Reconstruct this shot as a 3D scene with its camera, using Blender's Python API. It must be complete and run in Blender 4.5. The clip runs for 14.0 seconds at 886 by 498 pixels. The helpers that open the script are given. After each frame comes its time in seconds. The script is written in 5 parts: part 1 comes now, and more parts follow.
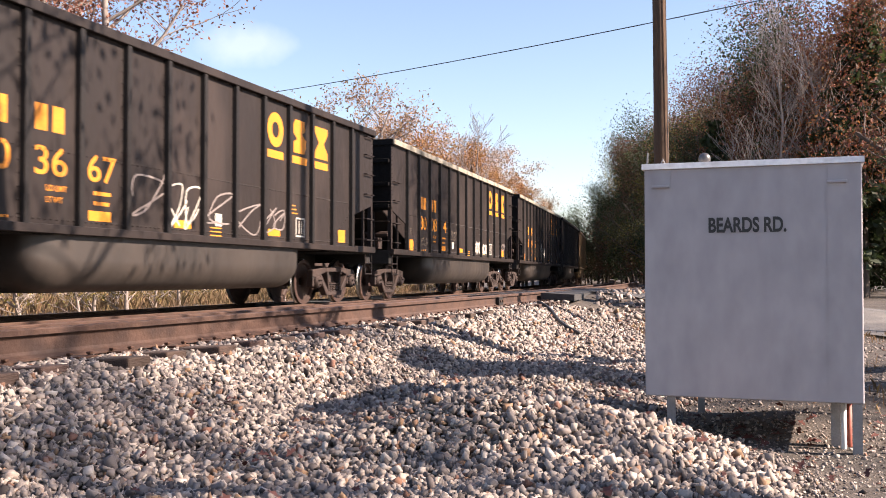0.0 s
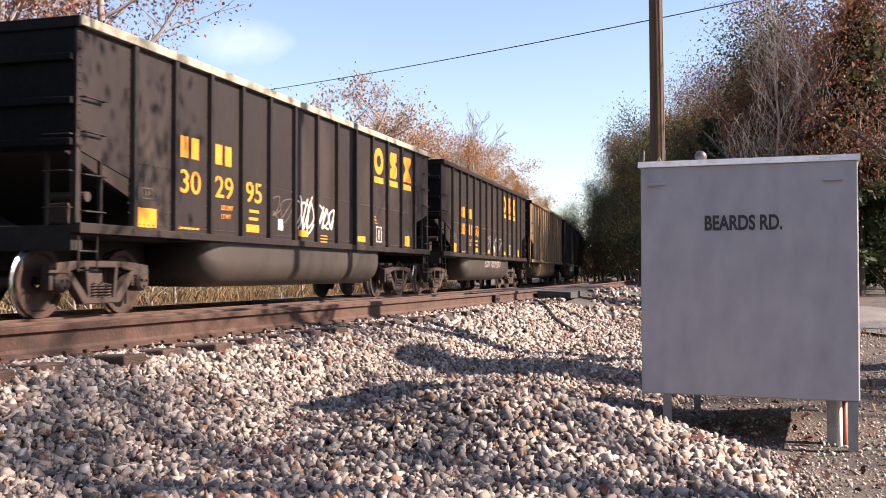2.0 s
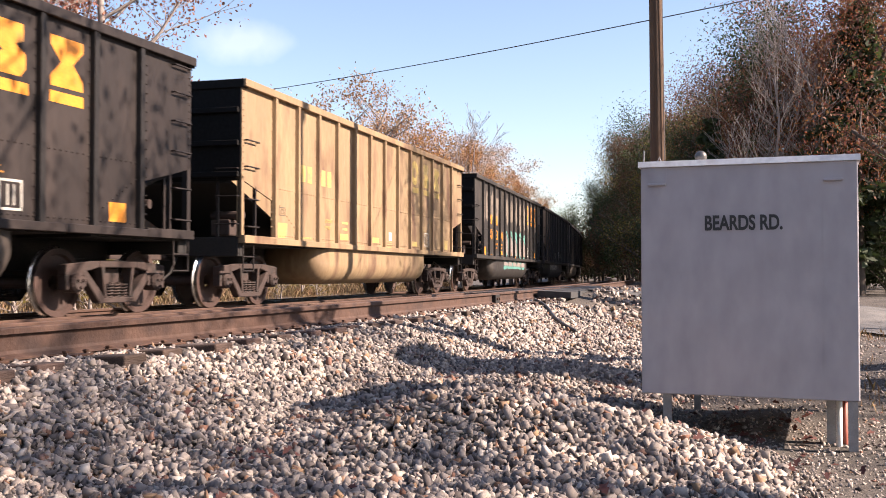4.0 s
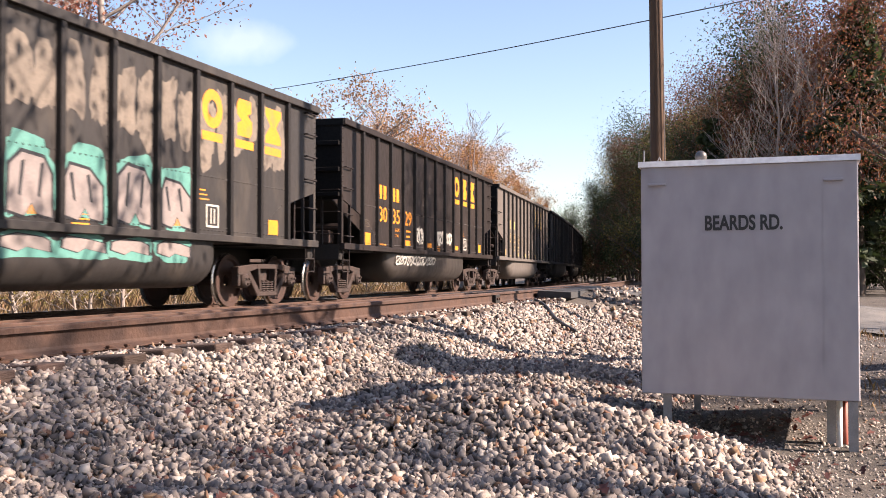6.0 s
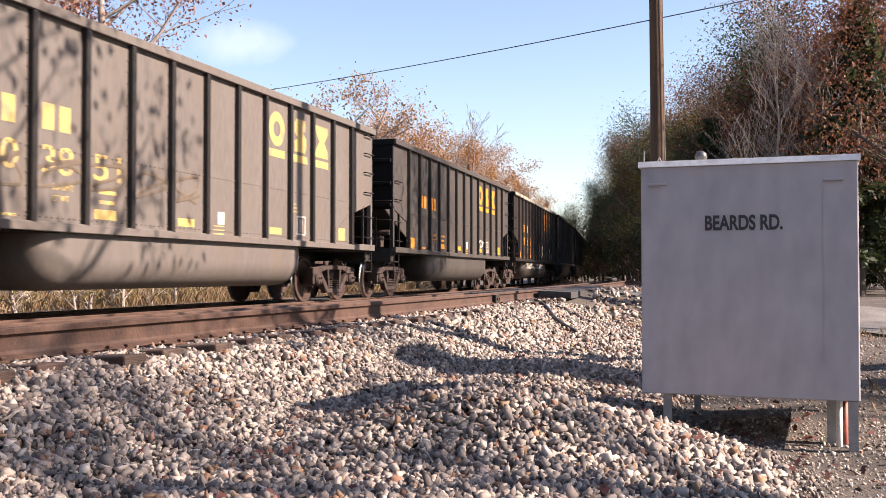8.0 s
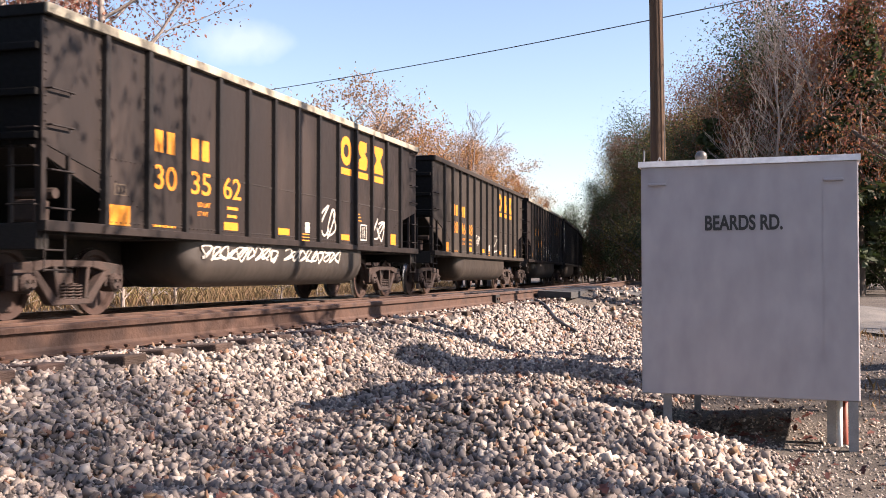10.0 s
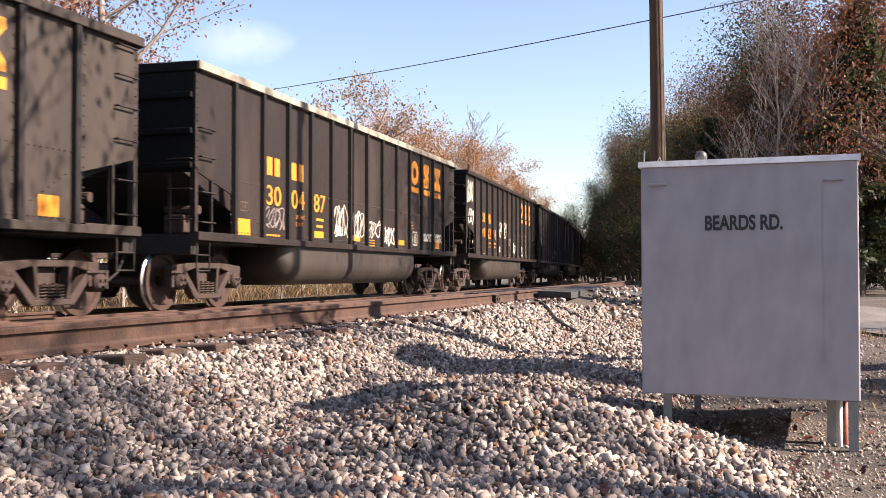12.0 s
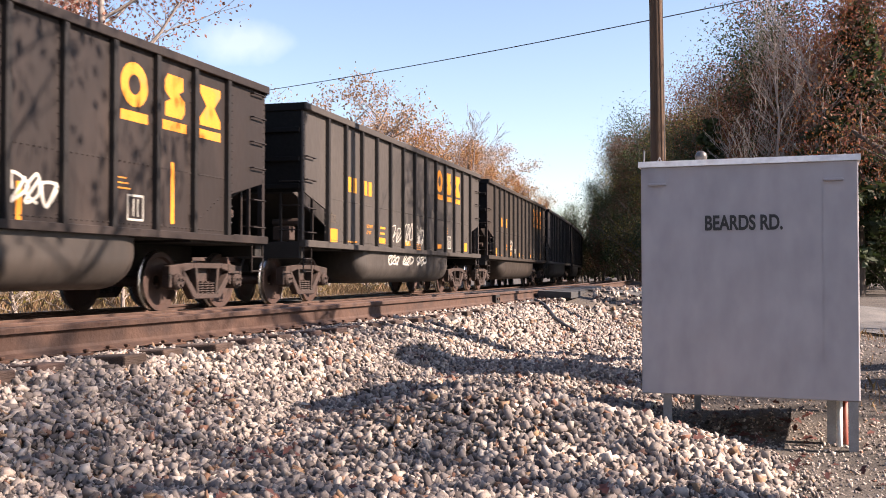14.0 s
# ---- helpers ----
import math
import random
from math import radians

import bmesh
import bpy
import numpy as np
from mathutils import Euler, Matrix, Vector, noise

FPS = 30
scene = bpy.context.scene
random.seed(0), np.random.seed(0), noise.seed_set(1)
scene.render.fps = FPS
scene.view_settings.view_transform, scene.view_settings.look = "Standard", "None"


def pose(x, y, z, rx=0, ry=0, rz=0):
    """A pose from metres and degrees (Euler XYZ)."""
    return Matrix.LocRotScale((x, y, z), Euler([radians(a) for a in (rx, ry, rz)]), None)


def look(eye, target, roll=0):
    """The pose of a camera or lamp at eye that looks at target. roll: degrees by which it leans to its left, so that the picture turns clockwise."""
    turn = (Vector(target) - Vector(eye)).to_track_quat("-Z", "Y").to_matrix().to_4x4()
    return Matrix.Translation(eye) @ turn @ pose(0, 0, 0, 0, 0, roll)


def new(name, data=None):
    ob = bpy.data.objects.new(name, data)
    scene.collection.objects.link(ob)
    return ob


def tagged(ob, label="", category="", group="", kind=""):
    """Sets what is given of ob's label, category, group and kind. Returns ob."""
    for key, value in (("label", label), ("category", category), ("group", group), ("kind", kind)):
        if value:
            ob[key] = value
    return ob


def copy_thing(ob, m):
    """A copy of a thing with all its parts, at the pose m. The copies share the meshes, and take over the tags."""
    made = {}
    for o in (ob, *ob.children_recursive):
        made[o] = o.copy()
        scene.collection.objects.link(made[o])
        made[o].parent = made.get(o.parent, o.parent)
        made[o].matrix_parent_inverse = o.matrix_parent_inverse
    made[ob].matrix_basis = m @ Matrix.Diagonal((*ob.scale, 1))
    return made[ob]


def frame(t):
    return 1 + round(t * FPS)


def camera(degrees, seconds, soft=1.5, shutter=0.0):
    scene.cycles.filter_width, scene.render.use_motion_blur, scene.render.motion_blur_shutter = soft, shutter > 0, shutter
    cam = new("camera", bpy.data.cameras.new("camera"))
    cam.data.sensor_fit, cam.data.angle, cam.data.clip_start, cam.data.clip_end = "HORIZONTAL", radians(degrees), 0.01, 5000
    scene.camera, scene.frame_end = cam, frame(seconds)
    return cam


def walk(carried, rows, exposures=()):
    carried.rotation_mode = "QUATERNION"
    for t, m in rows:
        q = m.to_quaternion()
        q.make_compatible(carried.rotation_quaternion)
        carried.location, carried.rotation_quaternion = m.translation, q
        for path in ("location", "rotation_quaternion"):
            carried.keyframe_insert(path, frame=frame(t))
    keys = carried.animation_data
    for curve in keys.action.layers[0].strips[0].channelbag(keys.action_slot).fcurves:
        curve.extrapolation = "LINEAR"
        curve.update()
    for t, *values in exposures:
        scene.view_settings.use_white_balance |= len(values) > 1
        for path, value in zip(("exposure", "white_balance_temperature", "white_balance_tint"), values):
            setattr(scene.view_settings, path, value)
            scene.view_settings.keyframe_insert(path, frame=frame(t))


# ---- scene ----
# ---------------------------------------------------------------- camera
EYE_Z = 0.575
TILT = 91.425
cam = camera(48.0, 14.0, soft=0.92, shutter=0.12)
# a small sway of the tripod head in the first second and a half: degrees left, degrees up
SWAY = [(0.0, 0.21, 0.13), (0.1, -0.13, 0.13), (0.2, -0.5, 0.13), (0.3, -0.8, 0.14), (0.4, -0.88, 0.15), (0.5, -0.96, 0.14),
        (0.6, -1.0, 0.13), (0.7, -0.93, 0.1), (0.8, -0.94, 0.06), (0.9, -0.86, 0.05), (1.0, -0.77, 0.04), (1.1, -0.74, 0.03),
        (1.2, -0.47, 0.01), (1.3, 0.0, 0.0), (1.4, -0.1, 0.0), (1.5, -0.06, 0.0), (1.8, 0.0, 0.0), (14.0, 0.02, 0.0)]
walk(cam, [(t, pose(0, 0, EYE_Z, TILT + up, 0, left)) for t, left, up in SWAY], exposures=[(0, 1.70, 6850, 20), (14, 1.70, 6850, 20)])

# ---------------------------------------------------------------- sun and sky
SUN_AZ = Vector((0.985, -0.17, 0)).normalized()
SUN_EL = radians(35)
sun_way = Vector((SUN_AZ.x * math.cos(SUN_EL), SUN_AZ.y * math.cos(SUN_EL), math.sin(SUN_EL)))
sun = new("sun", bpy.data.lights.new("sun", "SUN"))
sun.data.energy, sun.data.angle, sun.data.color = 5.0, radians(0.6), (1.0, 0.89, 0.76)
sun.matrix_world = look(sun_way * 60, (0, 0, 0))


def make_world():
    w = bpy.data.worlds.new("sky")
    scene.world = w
    w.use_nodes = True
    nt = w.node_tree
    nt.nodes.clear()
    out = nt.nodes.new("ShaderNodeOutputWorld")
    bg = nt.nodes.new("ShaderNodeBackground")
    sky = nt.nodes.new("ShaderNodeTexSky")
    sky.sky_type = "NISHITA"
    sky.sun_disc = False
    sky.sun_elevation = SUN_EL
    sky.sun_rotation = math.atan2(SUN_AZ.x, SUN_AZ.y)
    sky.air_density, sky.dust_density, sky.ozone_density = 1.0, 0.6, 1.6
    bg.inputs["Strength"].default_value = 0.076
    # one thin wisp of cloud, low in the sky
    co = nt.nodes.new("ShaderNodeTexCoord")
    mp = nt.nodes.new("ShaderNodeMapping")
    mp.inputs["Location"].default_value = (0.192, 0, -0.224)
    sc = nt.nodes.new("ShaderNodeVectorMath")
    sc.operation = "MULTIPLY"
    sc.inputs[1].default_value = (26, 0, 56)
    ln = nt.nodes.new("ShaderNodeVectorMath")
    ln.operation = "LENGTH"
    nz = nt.nodes.new("ShaderNodeTexNoise")
    nz.inputs["Scale"].default_value = 30
    nz.inputs["Detail"].default_value = 5
    ad = nt.nodes.new("ShaderNodeMath")
    ad.operation = "MULTIPLY_ADD"
    ad.inputs[1].default_value = 1.24
    mr = nt.nodes.new("ShaderNodeMapRange")
    mr.inputs["From Min"].default_value, mr.inputs["From Max"].default_value = 1.9, 1.05
    mr.inputs["To Min"].default_value, mr.inputs["To Max"].default_value = 0.0, 0.22
    mx = nt.nodes.new("ShaderNodeMix")
    mx.data_type = "RGBA"
    mx.inputs["B"].default_value = (7.0, 7.2, 7.6, 1)
    L = nt.links.new
    L(co.outputs["Generated"], mp.inputs["Vector"])
    L(mp.outputs[0], sc.inputs[0])
    L(sc.outputs[0], ln.inputs[0])
    L(co.outputs["Generated"], nz.inputs["Vector"])
    L(nz.outputs["Fac"], ad.inputs[0])
    L(ln.outputs["Value"], ad.inputs[2])
    L(ad.outputs[0], mr.inputs["Value"])
    L(mr.outputs[0], mx.inputs["Factor"])
    L(sky.outputs[0], mx.inputs["A"])
    L(mx.outputs["Result"], bg.inputs["Color"])
    L(bg.outputs[0], out.inputs["Surface"])


make_world()


# ---------------------------------------------------------------- materials
def mat(name, color, rough=0.7, metal=0.0, color2=None, scale=4.0, bump=0.0, bump_scale=60.0, island=0.0, obj=0.0,
        stain=None, stain_scale=1.0, stain_amount=0.5, stretch=(1, 1, 1), spec=0.5, translucent=0.0):
    """Principled material: base colour mottled at two scales, optional stain, bump, random shift per piece."""
    m = bpy.data.materials.new(name)
    m.use_nodes = True
    nt = m.node_tree
    b = nt.nodes["Principled BSDF"]
    b.inputs["Metallic"].default_value = metal
    b.inputs["Specular IOR Level"].default_value = spec
    L = nt.links.new
    co = nt.nodes.new("ShaderNodeTexCoord")
    mp = nt.nodes.new("ShaderNodeMapping")
    mp.inputs["Scale"].default_value = stretch
    L(co.outputs["Object"], mp.inputs["Vector"])
    color2 = color2 or tuple(c * 0.65 for c in color)

    def noise_tex(s, detail=4.0):
        n = nt.nodes.new("ShaderNodeTexNoise")
        n.inputs["Scale"].default_value = s
        n.inputs["Detail"].default_value = detail
        L(mp.outputs[0], n.inputs["Vector"])
        return n

    def mix(fac, a, bcol):
        x = nt.nodes.new("ShaderNodeMix")
        x.data_type = "RGBA"
        L(fac, x.inputs["Factor"])
        for key, val in (("A", a), ("B", bcol)):
            if isinstance(val, tuple):
                x.inputs[key].default_value = (*val[:3], 1)
            else:
                L(val, x.inputs[key])
        return x.outputs["Result"]

    def ramp(src, lo, hi, top=1.0):
        r = nt.nodes.new("ShaderNodeMapRange")
        r.inputs["From Min"].default_value, r.inputs["From Max"].default_value = lo, hi
        r.inputs["To Max"].default_value = top
        L(src, r.inputs["Value"])
        return r.outputs[0]

    n1 = noise_tex(scale)
    col = mix(ramp(n1.outputs["Fac"], 0.3, 0.7), color, color2)
    n2 = noise_tex(scale * 9, 3.0)
    col = mix(ramp(n2.outputs["Fac"], 0.35, 0.75, 0.5), col, tuple(c * 0.6 for c in color))
    if stain:
        n3 = noise_tex(stain_scale, 6.0)
        col = mix(ramp(n3.outputs["Fac"], 0.62 - 0.25 * stain_amount, 0.78 - 0.2 * stain_amount), col, stain)
    if island or obj:
        if island:
            g = nt.nodes.new("ShaderNodeNewGeometry")
            src = g.outputs["Random Per Island"]
        else:
            g = nt.nodes.new("ShaderNodeObjectInfo")
            src = g.outputs["Random"]
        amount = island or obj
        hsv = nt.nodes.new("ShaderNodeHueSaturation")
        v = nt.nodes.new("ShaderNodeMapRange")
        v.inputs["To Min"].default_value, v.inputs["To Max"].default_value = 1 - amount, 1 + amount
        L(src, v.inputs["Value"])
        L(v.outputs[0], hsv.inputs["Value"])
        mul = nt.nodes.new("ShaderNodeMath")
        mul.operation = "MULTIPLY"
        mul.inputs[1].default_value = 7.31
        fr = nt.nodes.new("ShaderNodeMath")
        fr.operation = "FRACT"
        hu = nt.nodes.new("ShaderNodeMapRange")
        hu.inputs["To Min"].default_value, hu.inputs["To Max"].default_value = 0.5 - 0.05 * amount, 0.5 + 0.05 * amount
        L(src, mul.inputs[0])
        L(mul.outputs[0], fr.inputs[0])
        L(fr.outputs[0], hu.inputs["Value"])
        L(hu.outputs[0], hsv.inputs["Hue"])
        L(col, hsv.inputs["Color"])
        col = hsv.outputs["Color"]
    L(col, b.inputs["Base Color"])
    L(ramp(n2.outputs["Fac"], 0.2, 0.8), b.inputs["Roughness"])
    rr = b.inputs["Roughness"].links[0].from_node
    rr.inputs["To Min"].default_value, rr.inputs["To Max"].default_value = max(0.05, rough - 0.1), min(1, rough + 0.1)
    if bump:
        nb = noise_tex(bump_scale, 5.0)
        bp = nt.nodes.new("ShaderNodeBump")
        bp.inputs["Strength"].default_value = bump
        bp.inputs["Distance"].default_value = 0.02
        L(nb.outputs["Fac"], bp.inputs["Height"])
        L(bp.outputs[0], b.inputs["Normal"])
    if translucent:
        tr = nt.nodes.new("ShaderNodeBsdfTranslucent")
        ms = nt.nodes.new("ShaderNodeMixShader")
        ms.inputs[0].default_value = translucent
        L(col, tr.inputs["Color"])
        L(b.outputs[0], ms.inputs[1])
        L(tr.outputs[0], ms.inputs[2])
        L(ms.outputs[0], nt.nodes["Material Output"].inputs["Surface"])
    return m


M_BLACK = mat("black_car_paint", (0.0195, 0.0131, 0.0112), 0.58, 0, (0.013, 0.0091, 0.008), 1.2, 0.15, 14, stain=(0.031, 0.0215, 0.018), stain_scale=1.1, stain_amount=0.5, stretch=(1, 1, 0.35), spec=0.3)
M_BROWNBLACK = mat("dusty_black_paint", (0.036, 0.0275, 0.0225), 0.62, 0, (0.025, 0.0192, 0.016), 1.2, 0.15, 14, stain=(0.045, 0.034, 0.027), stain_scale=1.3, stain_amount=0.6, stretch=(1, 1, 0.35), spec=0.3)
M_TAN = mat("rusty_tan_paint", (0.272, 0.1836, 0.0952), 0.75, 0, (0.1904, 0.1224, 0.068), 1.6, 0.2, 20, stain=(0.1088, 0.0544, 0.0306), stain_scale=2.2, stain_amount=0.35, stretch=(1, 1, 0.3))
M_GREY = mat("faded_grey_paint", (0.112, 0.094, 0.083), 0.7, 0, (0.086, 0.073, 0.064), 1.5, 0.15, 18, stain=(0.10, 0.08, 0.066), stain_scale=1.6, stain_amount=0.5, stretch=(1, 1, 0.3))
M_RUSTBLACK = mat("scuffed_brown_paint", (0.051, 0.0408, 0.034), 0.7, 0, (0.0306, 0.02448, 0.02108), 1.5, 0.15, 18, stain=(0.034, 0.0272, 0.0238), stain_scale=1.6, stain_amount=0.5, stretch=(1, 1, 0.3))
M_PATCHY = mat("peeling_black_paint", (0.0195, 0.01495, 0.013), 0.65, 0, (0.013, 0.0104, 0.0091), 1.2, 0.15, 14, stain=(0.05, 0.039, 0.03), stain_scale=1.5, stain_amount=0.3, stretch=(1, 1, 0.45))
# near-black, darker than any body paint, for the end walls, ribs and chords
M_END_BLACK = mat("near_black_end_paint", (0.0065, 0.0055, 0.0052), 0.8, 0, (0.0045, 0.004, 0.0038), 2, 0.2, 20, spec=0.2)
# side ribs: near-black, darker than the panels between them
M_RIB = mat("near_black_rib", (0.0084, 0.0069, 0.0066), 0.6, 0, (0.0132, 0.0102, 0.009), 2, spec=0.3)
M_CHORD_PALE = mat("worn_pale_chord", (0.345, 0.315, 0.2475), 0.7, 0, (0.225, 0.2025, 0.15), 3, 0.2, 30, stain=(0.075, 0.0675, 0.0525), stain_scale=3.0, stain_amount=0.5)
M_DARK = mat("underframe_grime", (0.0099, 0.0081, 0.0072), 0.85, 0, (0.01575, 0.0117, 0.009), 5)
M_TUB = mat("tub_steel_paint", (0.052, 0.041, 0.034), 0.5, 0, (0.02856, 0.02312, 0.0204), 0.8, 0.1, 12, stain=(0.0204, 0.017, 0.01496), stain_scale=1.0, stain_amount=0.4, stretch=(1, 1, 0.4))
M_TRUCK = mat("cast_steel_rust", (0.05, 0.029, 0.0225), 0.85, 0, (0.028, 0.0165, 0.0135), 6, 0.3, 50, stain=(0.018, 0.0144, 0.012), stain_scale=7, stain_amount=0.35)
M_WHEEL = mat("rusty_wheel_steel", (0.065, 0.0325, 0.02405), 0.7, 0.2, (0.039, 0.0234, 0.0182), 5, 0.15, 40)
M_TREAD = mat("polished_tread", (0.55, 0.53, 0.5), 0.28, 1.0, (0.42, 0.4, 0.38), 8)
M_RAIL = mat("rusty_rail", (0.078, 0.038, 0.0235), 0.8, 0, (0.052, 0.025, 0.016), 2.5, 0.25, 40, stain=(0.034, 0.017, 0.012), stain_scale=3.5, stain_amount=0.5)
M_RAILTOP = mat("rail_running_face", (0.15, 0.088, 0.056), 0.5, 0.3, (0.10, 0.056, 0.036), 3)
M_TIE = mat("creosoted_tie", (0.06375, 0.0375, 0.027), 0.9, 0, (0.03375, 0.0225, 0.018), 6, 0.5, 40, stretch=(0.3, 3, 3), obj=0.3)
M_SPIKE = mat("spike_rust", (0.084, 0.0385, 0.021), 0.85, 0, None, 10)
M_YELLOW = mat("yellow_marking", (0.646, 0.2338, 0.0136), 0.55, 0, (0.561, 0.1997, 0.01275), 3, stain=(0.2975, 0.1615, 0.0425), stain_scale=3, stain_amount=0.2)
M_YELLOW_FADED = mat("faded_yellow_marking", (0.434, 0.308, 0.091), 0.6, 0, (0.35, 0.252, 0.098), 3, stain=(0.175, 0.14, 0.091), stain_scale=3, stain_amount=0.4)
M_WHITE = mat("white_marking", (0.527, 0.493, 0.425), 0.6, 0, (0.425, 0.391, 0.34), 6)
M_TEAL = mat("teal_spray", (0.09, 0.24, 0.20), 0.6, 0, (0.055, 0.19, 0.16), 3)
M_PINK = mat("pale_spray", (0.24, 0.195, 0.178), 0.6, 0, (0.17, 0.145, 0.135), 3)
M_BOX = mat("grey_white_enamel", (0.385, 0.362, 0.378), 0.5, 0, (0.376, 0.352, 0.367), 0.9, 0.03, 9, stain=(0.355, 0.33, 0.342), stain_scale=0.9, stain_amount=0.3, stretch=(1, 1, 0.5))
M_LID = mat("white_lid_enamel", (0.82, 0.80, 0.78), 0.4, 0, (0.74, 0.72, 0.70), 4, stain=(0.5, 0.47, 0.45), stain_scale=6, stain_amount=0.3)
M_GALV = mat("galvanised_steel", (0.33, 0.32, 0.32), 0.55, 0.4, (0.24, 0.235, 0.235), 12, 0.05, 50)
M_DULL = mat("dull_zinc", (0.16, 0.15, 0.145), 0.4, 0.7, (0.10, 0.095, 0.09), 12)
M_LETTER = mat("black_letter_film", (0.02, 0.02, 0.022), 0.5, 0, (0.03, 0.03, 0.03), 10)
M_POLE = mat("weathered_pole_wood", (0.12, 0.0675, 0.039), 0.9, 0, (0.06375, 0.0375, 0.024), 3, 0.5, 40, stretch=(6, 6, 0.3))
M_CABLE = mat("cable_sheath", (0.03, 0.03, 0.033), 0.6, 0, None, 5)


def stone_mat(name, per_object):
    """Crushed limestone: each lump takes its own tone from dark blue-grey to cream and tan, with grain on it."""
    m = mat(name, (0.4, 0.37, 0.34), 0.92, 0, (0.3, 0.28, 0.27), 20)
    nt = m.node_tree
    b = nt.nodes["Principled BSDF"]
    grain = b.inputs["Base Color"].links[0].from_socket
    src = nt.nodes.new("ShaderNodeObjectInfo" if per_object else "ShaderNodeNewGeometry").outputs["Random" if per_object else "Random Per Island"]
    rp = nt.nodes.new("ShaderNodeValToRGB")
    e = rp.color_ramp.elements
    tones = ((0.0, (0.07, 0.06, 0.058)), (0.16, (0.19, 0.168, 0.165)), (0.38, (0.32, 0.288, 0.275)), (0.6, (0.45, 0.40, 0.36)), (0.8, (0.56, 0.505, 0.455)), (0.92, (0.74, 0.69, 0.63)), (0.95, (0.28, 0.14, 0.10)), (1.0, (0.38, 0.26, 0.16)))
    e[0].position, e[0].color = tones[0][0], (*tones[0][1], 1)
    e[1].position, e[1].color = tones[-1][0], (*tones[-1][1], 1)
    for p, c in tones[1:-1]:
        e.new(p).color = (*c, 1)
    mx = nt.nodes.new("ShaderNodeMix")
    mx.data_type, mx.blend_type = "RGBA", "MULTIPLY"
    mx.inputs["Factor"].default_value = 1.0
    gain = nt.nodes.new("ShaderNodeVectorMath")
    gain.operation = "SCALE"
    gain.inputs["Scale"].default_value = 1.9
    nt.links.new(src, rp.inputs["Fac"])
    nt.links.new(grain, gain.inputs[0])
    nt.links.new(rp.outputs["Color"], mx.inputs["A"])
    nt.links.new(gain.outputs[0], mx.inputs["B"])
    nt.links.new(mx.outputs["Result"], b.inputs["Base Color"])
    return m


M_STONE = stone_mat("limestone_ballast", False)
M_STONE_ONE = stone_mat("limestone_lump", True)
M_GROUND = mat("gravel_soil", (0.092, 0.073, 0.058), 0.95, 0, (0.055, 0.044, 0.036), 2.0, 0.9, 45, stain=(0.036, 0.03, 0.024), stain_scale=0.6, stain_amount=0.5)
M_ROAD = mat("worn_asphalt", (0.12, 0.1125, 0.1087), 0.9, 0, (0.0825, 0.07875, 0.075), 1.2, 0.5, 70, stain=(0.165, 0.15, 0.135), stain_scale=0.5, stain_amount=0.5)
M_BARK = mat("grey_bark", (0.128, 0.1, 0.08), 0.9, 0, (0.072, 0.056, 0.0464), 5, 0.6, 25, stretch=(3, 3, 0.5))
M_BARK_PALE = mat("pale_bark", (0.306, 0.255, 0.221), 0.9, 0, (0.187, 0.153, 0.136), 5, 0.5, 25, stretch=(3, 3, 0.5))
M_LEAF_ORANGE = mat("orange_leaf", (0.416, 0.208, 0.072), 0.7, 0, (0.288, 0.136, 0.048), 0.5, island=0.35, translucent=0.4)
M_LEAF_RUST = mat("rust_leaf", (0.27, 0.10, 0.037), 0.75, 0, (0.12, 0.048, 0.022), 0.25, island=0.45, translucent=0.4)
M_LEAF_BROWN = mat("brown_leaf", (0.18, 0.08, 0.044), 0.75, 0, (0.085, 0.042, 0.027), 0.25, island=0.5, translucent=0.4)
M_LEAF_TAN = mat("tan_leaf", (0.352, 0.216, 0.128), 0.75, 0, (0.256, 0.152, 0.088), 0.5, island=0.35, translucent=0.4)
M_LEAF_PINK = mat("pinkish_brown_leaf", (0.255, 0.1105, 0.07225), 0.75, 0, (0.17, 0.07225, 0.04675), 0.5, island=0.35, translucent=0.35)
M_LEAF_GREEN = mat("dark_green_leaf", (0.05, 0.068, 0.022), 0.7, 0, (0.024, 0.036, 0.012), 0.3, island=0.4, translucent=0.35)
M_LEAF_OLIVE = mat("olive_yellow_leaf", (0.192, 0.144, 0.032), 0.7, 0, (0.112, 0.096, 0.024), 0.5, island=0.4, translucent=0.4)
M_GRASS = mat("dry_grass", (0.24, 0.155, 0.08), 0.85, 0, (0.12, 0.083, 0.04), 0.35, island=0.4, translucent=0.3)
M_FALLEN = mat("fallen_oak_leaf", (0.12, 0.042, 0.022), 0.75, 0, (0.07, 0.027, 0.016), 6, obj=0.35)
M_RUBBER = mat("crossing_panel", (0.035, 0.034, 0.034), 0.85, 0, (0.05, 0.048, 0.046), 4, 0.3, 40)
M_WHITEPIPE = mat("white_conduit", (0.75, 0.75, 0.70), 0.5, 0, (0.65, 0.65, 0.6), 5)
M_BARE = mat("weathered_bare_steel", (0.17, 0.135, 0.105), 0.75, 0, (0.11, 0.088, 0.07), 2.5, 0.2, 25, stain=(0.05, 0.038, 0.03), stain_scale=4, stain_amount=0.35)
M_GHOST = mat("ghost_scrawl", (0.11, 0.08, 0.055), 0.75, 0, None, 4)
M_INK = mat("dark_spray", (0.012, 0.012, 0.016), 0.6, 0, None, 4)
M_REDPIPE = mat("red_conduit", (0.30, 0.07, 0.04), 0.6, 0, (0.22, 0.05, 0.03), 5)


